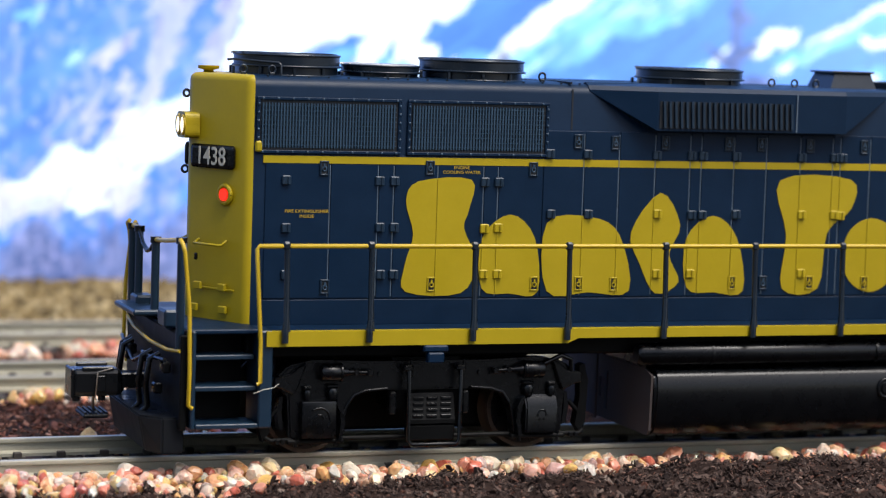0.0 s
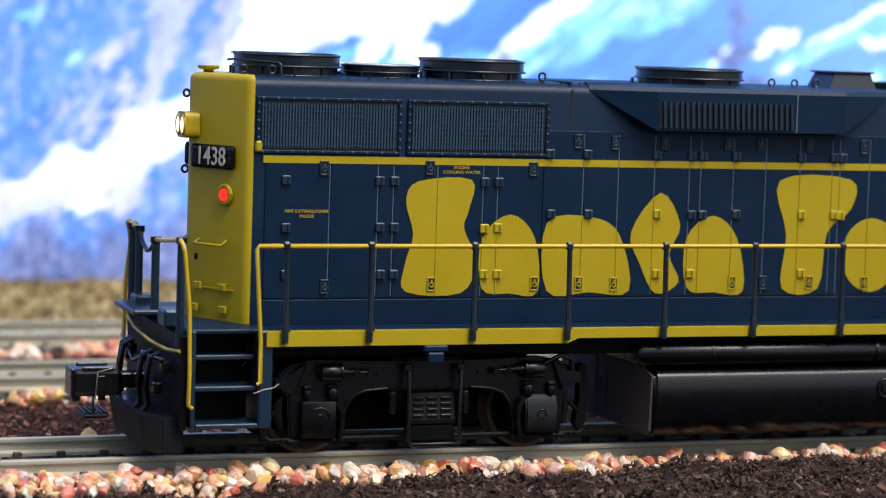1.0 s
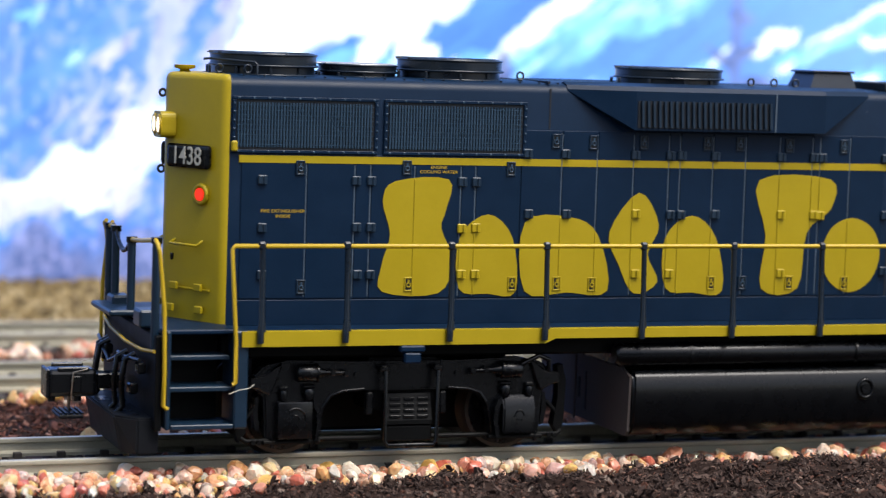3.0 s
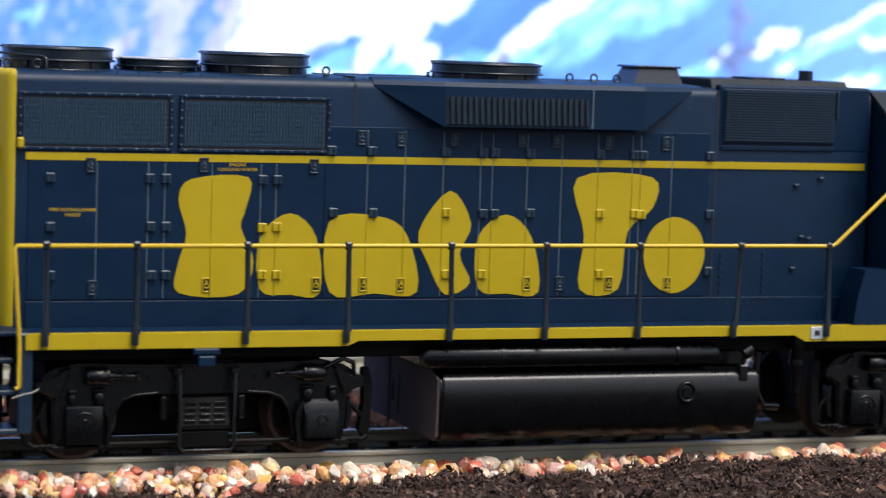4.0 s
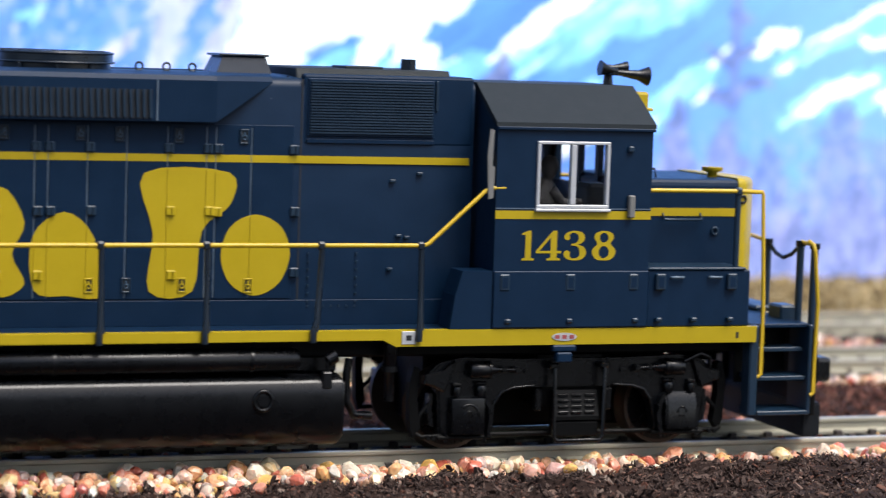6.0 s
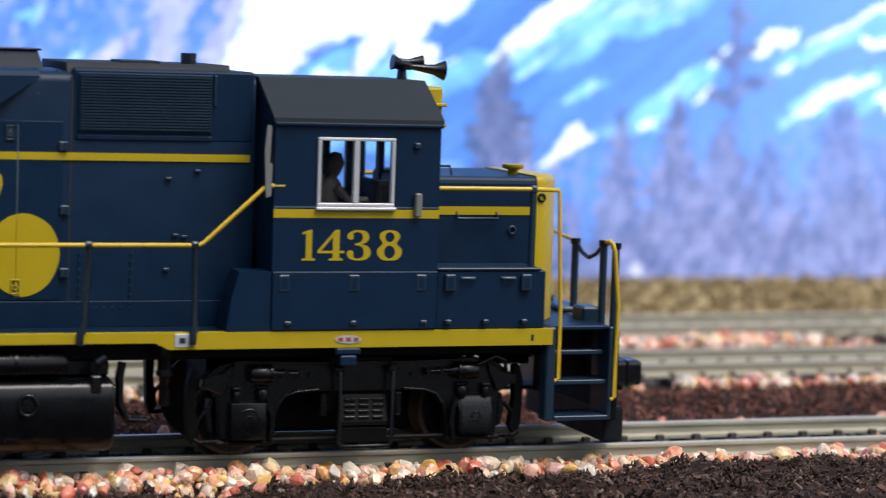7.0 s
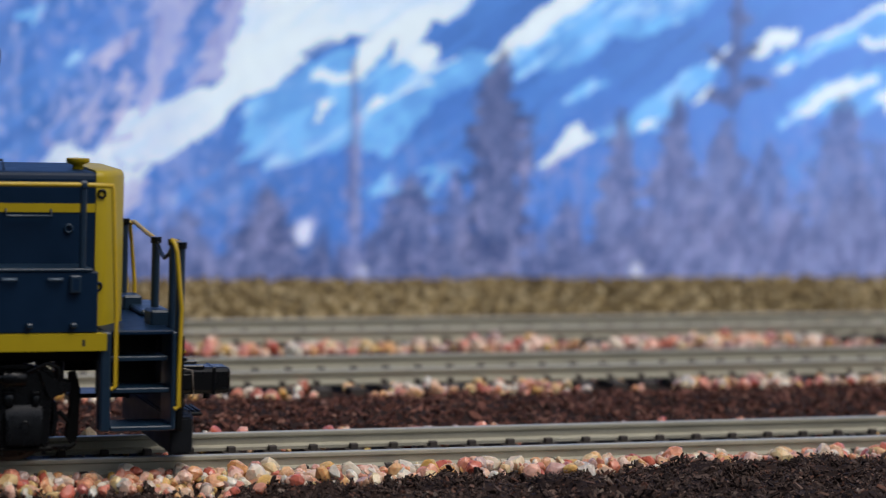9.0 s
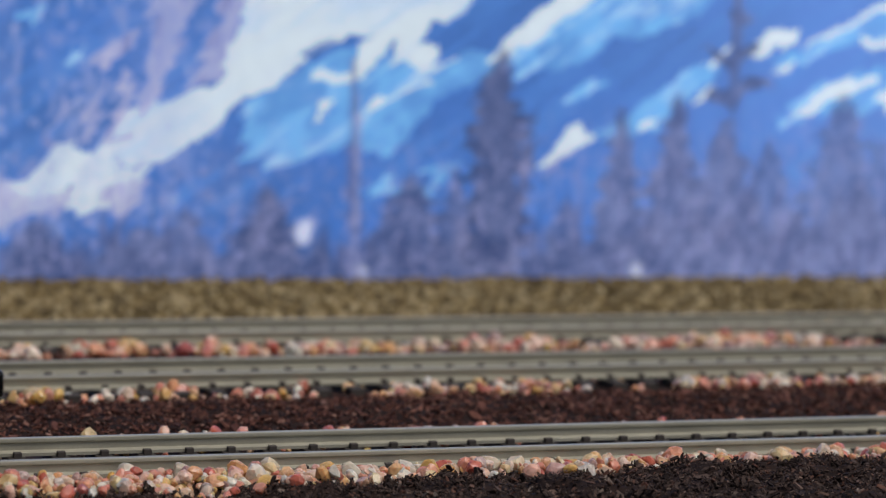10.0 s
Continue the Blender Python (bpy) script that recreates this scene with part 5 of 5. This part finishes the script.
def truck(cx):
    """A two-axle truck: outside frames, axle boxes, springs, brake cylinders, wheels that turn."""
    t = new("truck", None)
    t.parent = loco
    t["label"] = "black four-wheel truck with cast side frames"
    y = -14.2
    H = 16.5
    out = [(-22.2, 10.6), (-21.6, 9.0), (-20.6, 8.6), (-20.2, 2.6), (-12.9, 2.6), (-12.7, 4.4), (-12.1, 6.6), (-10.9, 8.1), (-9.2, 8.6), (-6.4, 8.8), (6.4, 8.8), (9.2, 8.6), (10.9, 8.1), (12.1, 6.6), (12.7, 4.4), (12.9, 2.6), (20.2, 2.6), (20.6, 8.6), (21.6, 9.0), (22.2, 10.6), (20.5, 12.2), (17.0, 12.9), (8.0, 12.6), (-8.0, 12.6), (-17.0, 12.9), (-20.5, 12.2)]
    bm = B()
    prism(bm, [(cx + a, b) for a, b in out], "y", y, y + 2.2)
    bmesh.ops.bevel(bm, geom=list(bm.edges), offset=0.3, segments=2, affect="EDGES")
    part("side_frame", soften(bm, 35), BLACK, t, both=True)
    for s in (-1, 1):
        # raised lip round the arch between the pedestals
        arch = [(12.95, 2.9), (12.75, 4.6), (12.15, 6.8), (11.0, 8.3), (9.2, 8.85), (6.2, 9.05)]
        part("arch_lip", tube(B(), [(cx + s * a, y - 0.1, b) for a, b in arch], 0.22, 6), BLACK, t, both=True)
    for q in (-11.4, -9.2, -7.4, 7.4, 9.2, 11.4):
        part("bolt", tube(B(), [(cx + q, y + 0.1, 11.0), (cx + q, y - 0.4, 11.0)], 0.35, 6), BLACK, t)
    part("bottom_rail", box(B(), cx - 12.8, cx + 12.8, y + 0.3, y + 1.3, 2.2, 2.8, 0.2), MATTE, t, both=True)
    part("bolster", box(B(), cx - 5, cx + 5, -13, 13, 6, 13), MATTE, t)
    part("gear_case", box(B(), cx - 19.0, cx + 19.0, -6.5, 6.5, 2.4, 13.4, 0.5), MATTE, t)
    for s in (-1, 1):
        ax = cx + s * H
        q = -s
        bm = B()
        if s < 0:
            box(bm, ax - 2.5, ax + 2.5, y - 1.3, y + 0.5, 2.8, 7.7, 0.25, 2)
        else:
            prism(bm, [(y + 0.5, 2.8), (y - 1.3, 2.8), (y - 1.4, 6.2), (y - 0.6, 7.9), (y + 0.5, 7.9)], "x", ax - 2.4, ax + 2.4)
            bmesh.ops.bevel(bm, geom=list(bm.edges), offset=0.25, segments=2, affect="EDGES")
        part("axle_box", soften(bm, 35), BLACK, t, both=True)
        bm = B()
        if s < 0:
            tube(bm, [(ax + 1.55 * math.cos(k * 0.35 - 0.6), y - 1.35, 5.3 + 1.55 * math.sin(k * 0.35 - 0.6)) for k in range(9)], 0.16, 6)
            for k in range(5):
                a = 3.0 + k * 0.55
                tube(bm, [(ax + 1.55 * math.cos(a), y - 1.2, 5.3 + 1.55 * math.sin(a)), (ax + 1.55 * math.cos(a), y - 1.5, 5.3 + 1.55 * math.sin(a))], 0.15, 6)
        for k in range(6):
            a = k * math.pi / 3
            tube(bm, [(ax + 0.65 * math.cos(a), y - 1.2, 5.3 + 0.65 * math.sin(a)), (ax + 0.65 * math.cos(a), y - 1.55, 5.3 + 0.65 * math.sin(a))], 0.15, 6)
        tube(bm, [(ax + 0.65 * math.cos(k * 0.4), y - 1.38, 5.3 + 0.65 * math.sin(k * 0.4)) for k in range(9)], 0.13, 6)
        part("axle_cap", bm, BLACK, t, both=True)
        # curved pedestal guard beside the box, with rivets
        bm = B()
        prism(bm, [(ax + q * 2.6, 7.9), (ax + q * 3.2, 7.4), (ax + q * 3.7, 6.3), (ax + q * 3.8, 4.6), (ax + q * 3.4, 2.5), (ax + q * 2.9, 2.5), (ax + q * 3.2, 4.6), (ax + q * 3.1, 6.2), (ax + q * 2.6, 7.1)], "y", y - 1.2, y + 0.2)
        part("pedestal_guard", bm, BLACK, t, both=True)
        for z in (3.8, 6.0):
            part("rivet", tube(B(), [(ax + q * 3.5, y - 1.1, z), (ax + q * 3.5, y - 1.45, z)], 0.18, 6), BLACK, t)
        part("keeper_bar", box(B(), ax - 4.2, ax + 4.0, y - 0.6, y + 0.6, 2.05, 2.6, 0.15), MATTE, t, both=True)
        for d in (-2.9, 2.9):
            part("keeper_nut", tube(B(), [(ax + d, y - 0.3, 1.7), (ax + d, y - 0.3, 2.8)], 0.32, 6), BLACK, t)
        # spring caps over the box
        for d, r, z in ((-1.6, 0.6, 8.9), (2.0, 0.85, 9.1)):
            bm = B()
            tube(bm, [(ax + d * q, y - 0.6, 7.8), (ax + d * q, y - 0.6, z - 0.2), (ax + d * q, y - 0.6, z + 0.2)], [r * 0.7, r, r * 0.75], 12)
            box(bm, ax + d * q - r, ax + d * q + r, y - 0.9, y + 0.2, z + 0.25, z + 0.75, 0.15)
            part("spring_cap", bm, BLACK, t, both=True)
        bm = B()
        tube(bm, [(ax + q * 0.0, y - 0.9, 11.4), (ax + q * 0.15, y - 0.9, 11.4), (ax + q * 2.9, y - 0.9, 11.4), (ax + q * 3.1, y - 0.9, 11.4)], [1.0, 1.15, 1.15, 1.0], 20)
        tube(bm, [(ax + q * 2.75, y - 0.9, 11.4), (ax + q * 2.95, y - 0.9, 11.4)], 1.27, 20)
        part("brake_cylinder", bm, BLACK, t, both=True)
        bm = B()
        tube(bm, [(ax + q * 3.1, y - 0.9, 11.4), (ax + q * 3.6, y - 0.9, 11.4), (ax + q * 4.2, y - 0.9, 11.4), (ax + q * 4.6, y - 0.9, 11.4), (ax + q * 7.2, y - 0.9, 11.3)], [0.75, 0.65, 0.45, 0.33, 0.28], 10)
        box(bm, ax + q * 5.2 - 0.35, ax + q * 5.2 + 0.35, y - 1.3, y - 0.5, 11.0, 11.8, 0.12)
        box(bm, ax + q * 7.2 - 0.4, ax + q * 7.2 + 0.4, y - 1.4, y - 0.1, 10.9, 11.7, 0.12)
        part("push_rod", bm, BLACK, t, both=True)
        # swooping end of the frame, the hanger plate and its levers
        bm = B()
        prism(bm, [(ax + s * 1.6, 12.7), (ax + s * 2.8, 12.2), (ax + s * 4.2, 11.1), (ax + s * 6.3, 10.8), (ax + s * 6.4, 9.5), (ax + s * 5.2, 9.3), (ax + s * 3.4, 8.4), (ax + s * 2.8, 9.6)], "y", y - 0.7, y + 1.0)
        bmesh.ops.bevel(bm, geom=list(bm.edges), offset=0.2, segments=1, affect="EDGES")
        part("frame_horn", bm, BLACK, t, both=True)
        bm = B()
        prism(bm, [(ax + s * 6.6, 11.6), (ax + s * 7.4, 11.8), (ax + s * 8.0, 9.6), (ax + s * 7.8, 4.0), (ax + s * 7.2, 2.2), (ax + s * 6.2, 3.6), (ax + s * 6.8, 7.4)], "y", y + 0.6, y + 2.4)
        part("brake_hanger", bm, MATTE, t, both=True)
        part("brake_shoe", prism(B(), [(ax + s * 4.4, 8.2), (ax + s * 4.9, 8.0), (ax + s * 5.2, 6.0), (ax + s * 4.8, 3.8), (ax + s * 4.2, 3.6), (ax + s * 4.5, 6.0)], "y", y + 0.8, y + 2.6), BLACK, t, both=True)
        bm = B()
        tube(bm, [(ax + s * 5.0, y + 1.2, 6.8), (ax + s * 6.4, y + 0.9, 5.4), (ax + s * 7.0, y + 0.9, 3.2)], 0.32, 7)
        tube(bm, [(ax + s * 3.4, y + 0.3, 2.5), (ax + s * 6.4, y + 0.3, 2.4), (ax + s * 7.1, y + 0.6, 2.8)], 0.35, 7)
        for d in (4.9, 5.7):
            tube(bm, [(ax + s * d, y - 0.9, 2.4), (ax + s * d, y - 0.2, 2.4)], 0.3, 8)
        part("brake_rigging", bm, MATTE, t, both=True)
        # wheelset, turning about its axle
        bm = B()
        for e in (-1, 1):
            tube(bm, [(0, e * 7.4, 0), (0, e * 9.9, 0)], 5.2, 32)
            for k in range(3):
                a = 2 * math.pi * k / 3
                tube(bm, [(3.2 * math.cos(a), e * 9.7, 3.2 * math.sin(a)), (3.2 * math.cos(a), e * 10.15, 3.2 * math.sin(a))], 1.0, 10)
        tube(bm, [(0, -12, 0), (0, 12, 0)], 1.1, 12)
        wheel = part("wheelset", bm, BLACK, t, fit=False)
        wheel.location = ((ax + 0.6) * MM, 0, 5.83 * MM)
        WHEELS.append((wheel, ax + 0.6))
        for e in (-1, 1):
            part("tyre", tube(B(), [(0, e * 7.1, 0), (0, e * 7.4, 0), (0, e * 7.6, 0), (0, e * 9.8, 0)], [6.3, 6.4, 5.83, 5.75], 40), TYRE, wheel, fit=False)
    # the hanging step: a U-shaped strap, a sloped tread with raised bars, a box under it
    bm = B()
    tube(bm, [(cx - 3.9, y - 1.3, 12.2), (cx - 3.85, y - 1.7, 11.4), (cx - 3.8, y - 1.8, 2.4), (cx - 3.3, y - 1.8, 1.75), (cx + 3.3, y - 1.8, 1.75), (cx + 3.8, y - 1.8, 2.4), (cx + 3.85, y - 1.7, 11.4), (cx + 3.9, y - 1.3, 12.2)], 0.3, 8)
    part("strap_hanger", bm, BLACK, t, both=True)
    for s in (-1, 1):
        part("strap_lug", box(B(), cx + s * 3.9 - 0.75, cx + s * 3.9 + 0.6, y - 2.0, y, 11.5, 12.3, 0.2), BLACK, t, both=True)
        part("lug_bolt", tube(B(), [(cx + s * 3.9 + 0.75, y - 0.9, 10.6), (cx + s * 3.9 + 0.75, y - 0.9, 12.9)], 0.2, 6), BLACK, t)
        part("stop_block", box(B(), cx + s * 5.4 - 0.5, cx + s * 5.4 + 0.5, y - 0.4, y + 1.0, 5.6, 8.6, 0.2), BLACK, t, both=True)
    part("tread_plate", prism(B(), [(y + 1.0, 8.4), (y - 0.3, 8.4), (y - 1.5, 5.0), (y - 1.5, 4.5), (y + 1.0, 4.5)], "x", cx - 3.3, cx + 3.3), MATTE, t, both=True)
    part("step_box", box(B(), cx - 3.4, cx + 3.4, y - 1.3, y + 1, 2.2, 4.3, 0.2), MATTE, t, both=True)
    for r in range(4):
        for k in range(3):
            x, f = cx - 2.05 + k * 2.05 + (1.5 - r) * -0.12, (r + 0.7) / 4.6
            yy, z = y - 1.5 + 1.2 * f, 5.0 + 3.4 * f
            part("tread_bar", box(B(), x - 0.75, x + 0.75, yy - 0.32, yy + 0.1, z - 0.18, z + 0.18, 0.05), BLACK, t)
    part("hose_loop", tube(B(), [(cx + 17, y - 0.4, 12.0), (cx + 19.5, y - 0.6, 13.2), (cx + 21, y - 0.6, 12.6), (cx + 21.2, y - 0.4, 11.0)], 0.35, 7), BLACK, t)


# lighter tone that puts the glint along edges into the colour
EDGE = shader("pale_edge", (0.07, 0.10, 0.135), 0.4, vary=0.3)
PLOW = shader("plow_steel", (0.0055, 0.0068, 0.009), 0.5, vary=0.2, spec=0.2)
hood()
doors()
stripe(1.0, 126.8, 38.2, 39.15, HY - 0.17)
shapes()
fittings()
grille(0.1, 20.5, 39.75, 46.4)
grille(21.9, 42.7, 39.75, 46.4)
blister()
roof()
filter_grille()
rear_end()
sill()
railings()
cab()
short_hood()
end_gear(False)
end_gear(True)
part("lint_fibre", tube(B(), [(-2.6, -18.2, 9.3), (-1.2, -18.4, 9.8), (0.2, -18.3, 10.0), (0.9, -18.3, 10.5)], 0.06, 5), WHITE, loco)
tank()
truck(24.5)
truck(142.2)
lettering("door_note", "FIRE EXTINGUISHER", 0.62, (7.4, HY - 0.17, 31.95), (90, 0, 0), GOLD, loco, 0.0, 1.15, 0.02)
lettering("door_note", "INSIDE", 0.62, (7.4, HY - 0.17, 31.3), (90, 0, 0), GOLD, loco, 0.0, 1.15, 0.02)
lettering("door_note", "ENGINE", 0.62, (30.0, HY - 0.17, 37.85), (90, 0, 0), GOLD, loco, 0.0, 1.1, 0.02)
lettering("door_note", "COOLING WATER", 0.62, (30.0, HY - 0.17, 37.25), (90, 0, 0), GOLD, loco, 0.0, 1.1, 0.02)


FIT = False


# ---- loose stones and bark ----
def stone_meshes(n, material, level):
    """Broken quartz pebbles: lumps with a few worn flat sides."""
    out = []
    for k in range(n):
        bm = B()
        bmesh.ops.create_icosphere(bm, subdivisions=level, radius=1.0)
        g = Vector((0.9 + 0.45 * rng.random(), 0.8 + 0.3 * rng.random(), 0.7 + 0.3 * rng.random()))
        cuts = [(Vector(rng.normal(0, 1, 3)).normalized(), 0.58 + 0.2 * rng.random()) for _ in range(10)]
        for v in bm.verts:
            q = v.co * (1 + 0.12 * noise.noise(v.co * 1.6 + Vector((k * 7.1, 0, 3))))
            for n_, d in cuts:
                over = q.dot(n_) - d
                if over > 0:
                    q = q - n_ * over * 0.96
            q = q * (1 + 0.05 * noise.noise(v.co * 4.0 + Vector((k * 2.1, 5, 3))))
            v.co = Vector((q.x * g.x, q.y * g.y, q.z * g.z)) * 1.05
        out.append(mesh_of("stone", bm, material))
        bm.free()
    return out


STONES, PEBBLES = stone_meshes(16, STONE, 2), stone_meshes(12, GRAVEL, 2)


def scatter(rows):
    """Places (x, y, size) of stones; rows of x0, x1, y0, y1, count, smallest, largest."""
    out = []
    for x0, x1, y0, y1, n, a, b in rows:
        for _ in range(n):
            x, y = x0 + (x1 - x0) * rng.random(), y0 + (y1 - y0) * rng.random()
            if y > 9:
                # drifts: thick in places, thin in others, with a wandering edge
                if fbm(x, y, 0.05, 21) + 0.5 * fbm(x, y, 0.2, 22) < -0.28:
                    continue
                y += 2.2 * fbm(x, 0, 0.06, 23) if y1 - y0 > 6.5 and not 60 < y < 70 else 0
            out.append((x, y, a + (b - a) * rng.random() ** 1.5))
    return out


bed = tagged(new("ballast", None), "pink, white and amber quartz stones along the near rail", "ballast", kind="structure")
near = scatter([(-45, 115, -17.6, -11.2, 230, 0.75, 1.75), (-45, 118, -12.4, -10.8, 70, 0.8, 1.4)])
for i, (x, y, s) in enumerate(near):
    o = new("stone", STONES[i % len(STONES)])
    o.parent = bed
    z = ground_z(x, y) + s * 0.4 + 0.7 * rng.random() * (-15.8 < y < -11.6)
    o.matrix_basis = Matrix.Translation((x * MM, y * MM, z * MM)) @ Euler(rng.uniform(-3, 3, 3)).to_matrix().to_4x4() @ Matrix.Diagonal((s, s, s, 1))


def joined(name, meshes, places, material, label, category):
    """Many small pieces in one mesh: places are (x, y, z, sx, sy, sz) in millimetres, turned at random about all axes."""
    vs, fs, base = [], [], 0
    data = []
    for me in meshes:
        co = np.empty(len(me.vertices) * 3)
        me.vertices.foreach_get("co", co)
        data.append((co.reshape(-1, 3), [tuple(p.vertices) for p in me.polygons]))
    for i, (x, y, z, sx, sy, sz, tilt) in enumerate(places):
        co, pol = data[i % len(data)]
        r = np.array(Euler((tilt * rng.uniform(-1, 1), tilt * rng.uniform(-1, 1), rng.uniform(0, 6.28))).to_matrix())
        w = (co * (sx, sy, sz)) @ r.T + np.array((x, y, z)) * MM
        vs.append(w)
        fs += [tuple(base + q for q in p) for p in pol]
        base += len(co)
    me = bpy.data.meshes.new(name)
    me.from_pydata(np.concatenate(vs).tolist(), [], fs)
    me.polygons.foreach_set("use_smooth", [name == "turf_crumbs"] * len(fs))
    me.materials.append(material)
    return tagged(new(name, me), label, category, kind="stuff")


far = scatter([(-50, 120, -17.5, -10.9, 650, 0.5, 1.25), (-60, 230, -9.0, 9.0, 170, 0.5, 1.0), (-60, 230, 10.2, 24, 620, 0.6, 1.6), (-40, 240, 57, 69, 800, 0.6, 1.7), (-40, 240, 72, 85, 200, 0.5, 1.1),
               (-40, 240, 89, 95, 260, 0.6, 1.4), (-40, 250, 108, 123, 900, 0.7, 2.0), (90, 250, 110, 124, 220, 0.9, 2.1), (-40, 250, 142, 149, 300, 0.6, 1.5), (-40, 250, 127, 139, 50, 0.5, 0.9),
               (-55, 22, -22.5, -17.0, 150, 0.6, 1.4), (-160, -45, -18, -10.5, 150, 0.7, 1.7), (115, 300, -16, -10.5, 220, 0.7, 1.7)])
joined("loose_gravel", PEBBLES, [(x, y, ground_z(x, y) + s * (0.4 + 0.5 * rng.random()), s, s, s, 3.0) for x, y, s in far], GRAVEL, "loose pink and white quartz gravel beside the rails", "gravel")

# bark chips: thin splinters
chip_bm = []
for k in range(16):
    bm = B()
    pts = [(-1, -0.25), (-0.3, -0.4), (0.8, -0.2), (1.0, 0.15), (0.1, 0.38), (-0.8, 0.3)]
    prism(bm, [(a * (0.6 + 0.7 * rng.random()), b * (0.5 + 1.1 * rng.random())) for a, b in pts], "z", -0.16, 0.16)
    for v in bm.verts:
        v.co.z += 0.5 * noise.noise(v.co * 1.1 + Vector((k * 3.3, 1, 0)))
    chip_bm.append(mesh_of("chip", bm, CHIPS))
    bm.free()


def bark(x0, x1, y0, y1, n, big):
    out = []
    for _ in range(n):
        x, y = x0 + (x1 - x0) * rng.random(), y0 + (y1 - y0) * rng.random()
        s = big * (0.35 + 0.65 * rng.random() ** 2)
        out.append((x, y, ground_z(x, y) + 0.7 * rng.random() ** 2, s * (0.8 + 0.3 * rng.random()), s * (0.5 + 0.9 * rng.random()), s * 0.7, 0.8))
    return out


places = bark(-50, 130, -58, -18.0, 24000, 0.5) + bark(-50, 130, -18.6, -16.2, 1100, 0.6) + bark(-50, 130, -52, -17.4, 3000, 0.9) + bark(-50, 130, -50, -18.0, 260, 1.5)
for _ in range(150):
    cx, cy, w = -48 + 175 * rng.random(), -46 + 28.5 * rng.random(), 0.9 + 1.5 * rng.random()
    for _ in range(26):
        dx, dy = rng.normal(0, 0.45 * w, 2)
        s = 0.35 + 0.5 * rng.random()
        hump = 0.75 * w * math.exp(-(dx * dx + dy * dy) / (0.5 * w * w))
        places.append((cx + dx, cy + dy, ground_z(cx + dx, cy + dy) + hump * rng.random(), s, s * (0.4 + 0.8 * rng.random()), s * 0.8, 1.4))
joined("bark_mulch", chip_bm, places, CHIPS, "dark brown shredded bark mulch on the ground", "mulch")
places = bark(-30, 200, 24, 60, 16000, 0.8) + bark(-20, 230, 92, 120, 8000, 1.1) + bark(-30, 200, 25, 60, 600, 1.6)
joined("bark_mulch", chip_bm, places, RED_CHIPS, "reddish brown bark mulch between the tracks", "mulch")

crumbs = []
for _ in range(9000):
    x, y = -30 + 290 * rng.random(), 147.5 + 69 * rng.random()
    s = 0.4 + 1.0 * rng.random() ** 1.5
    crumbs.append((x, y, ground_z(x, y) + 0.3 * rng.random(), s, s, s, 3.0))
crumb_meshes = []
for k in range(5):
    bm = B()
    bmesh.ops.create_icosphere(bm, subdivisions=1, radius=1.0)
    for v in bm.verts:
        v.co *= 1 + 0.5 * noise.noise(v.co * 2.2 + Vector((k * 5.0, 2, 1)))
    crumb_meshes.append(mesh_of("crumb", bm, TUFTS))
    bm.free()
joined("turf_crumbs", crumb_meshes, crumbs, TUFTS, "crumbly dry olive and tan turf", "grass")


# ---- what moves: the locomotive rolls off tail first, its wheels turn ----
def travel(t):
    """Millimetres rolled: at rest, a short pull-away, then steady."""
    if t < 2.59:
        return 0.0
    if t < 3.33:
        return -0.5 * 42.9 * (t - 2.59) ** 2
    return -0.5 * 42.9 * 0.74 ** 2 - 31.747 * (t - 3.33) + drift(t)


def drift(t):
    """A slight quickening on the way out."""
    return -0.6 * min(1.0, max(0.0, (t - 6.0) / 2.0))


def motions():
    times = [0.0, 1.0, 2.0, 2.4, 2.59] + [2.59 + 0.2 * k for k in range(1, 38)]
    times = [t for t in times if t < 9.95] + [10.0]
    walk(loco, [(t, pose(travel(t) * MM, 0, 0)) for t in times])
    for wheel, ax in WHEELS:
        walk(wheel, [(t, pose(ax * MM, 0, 5.83 * MM, 0, math.degrees(travel(t) / 5.83), 0)) for t in times])


motions()
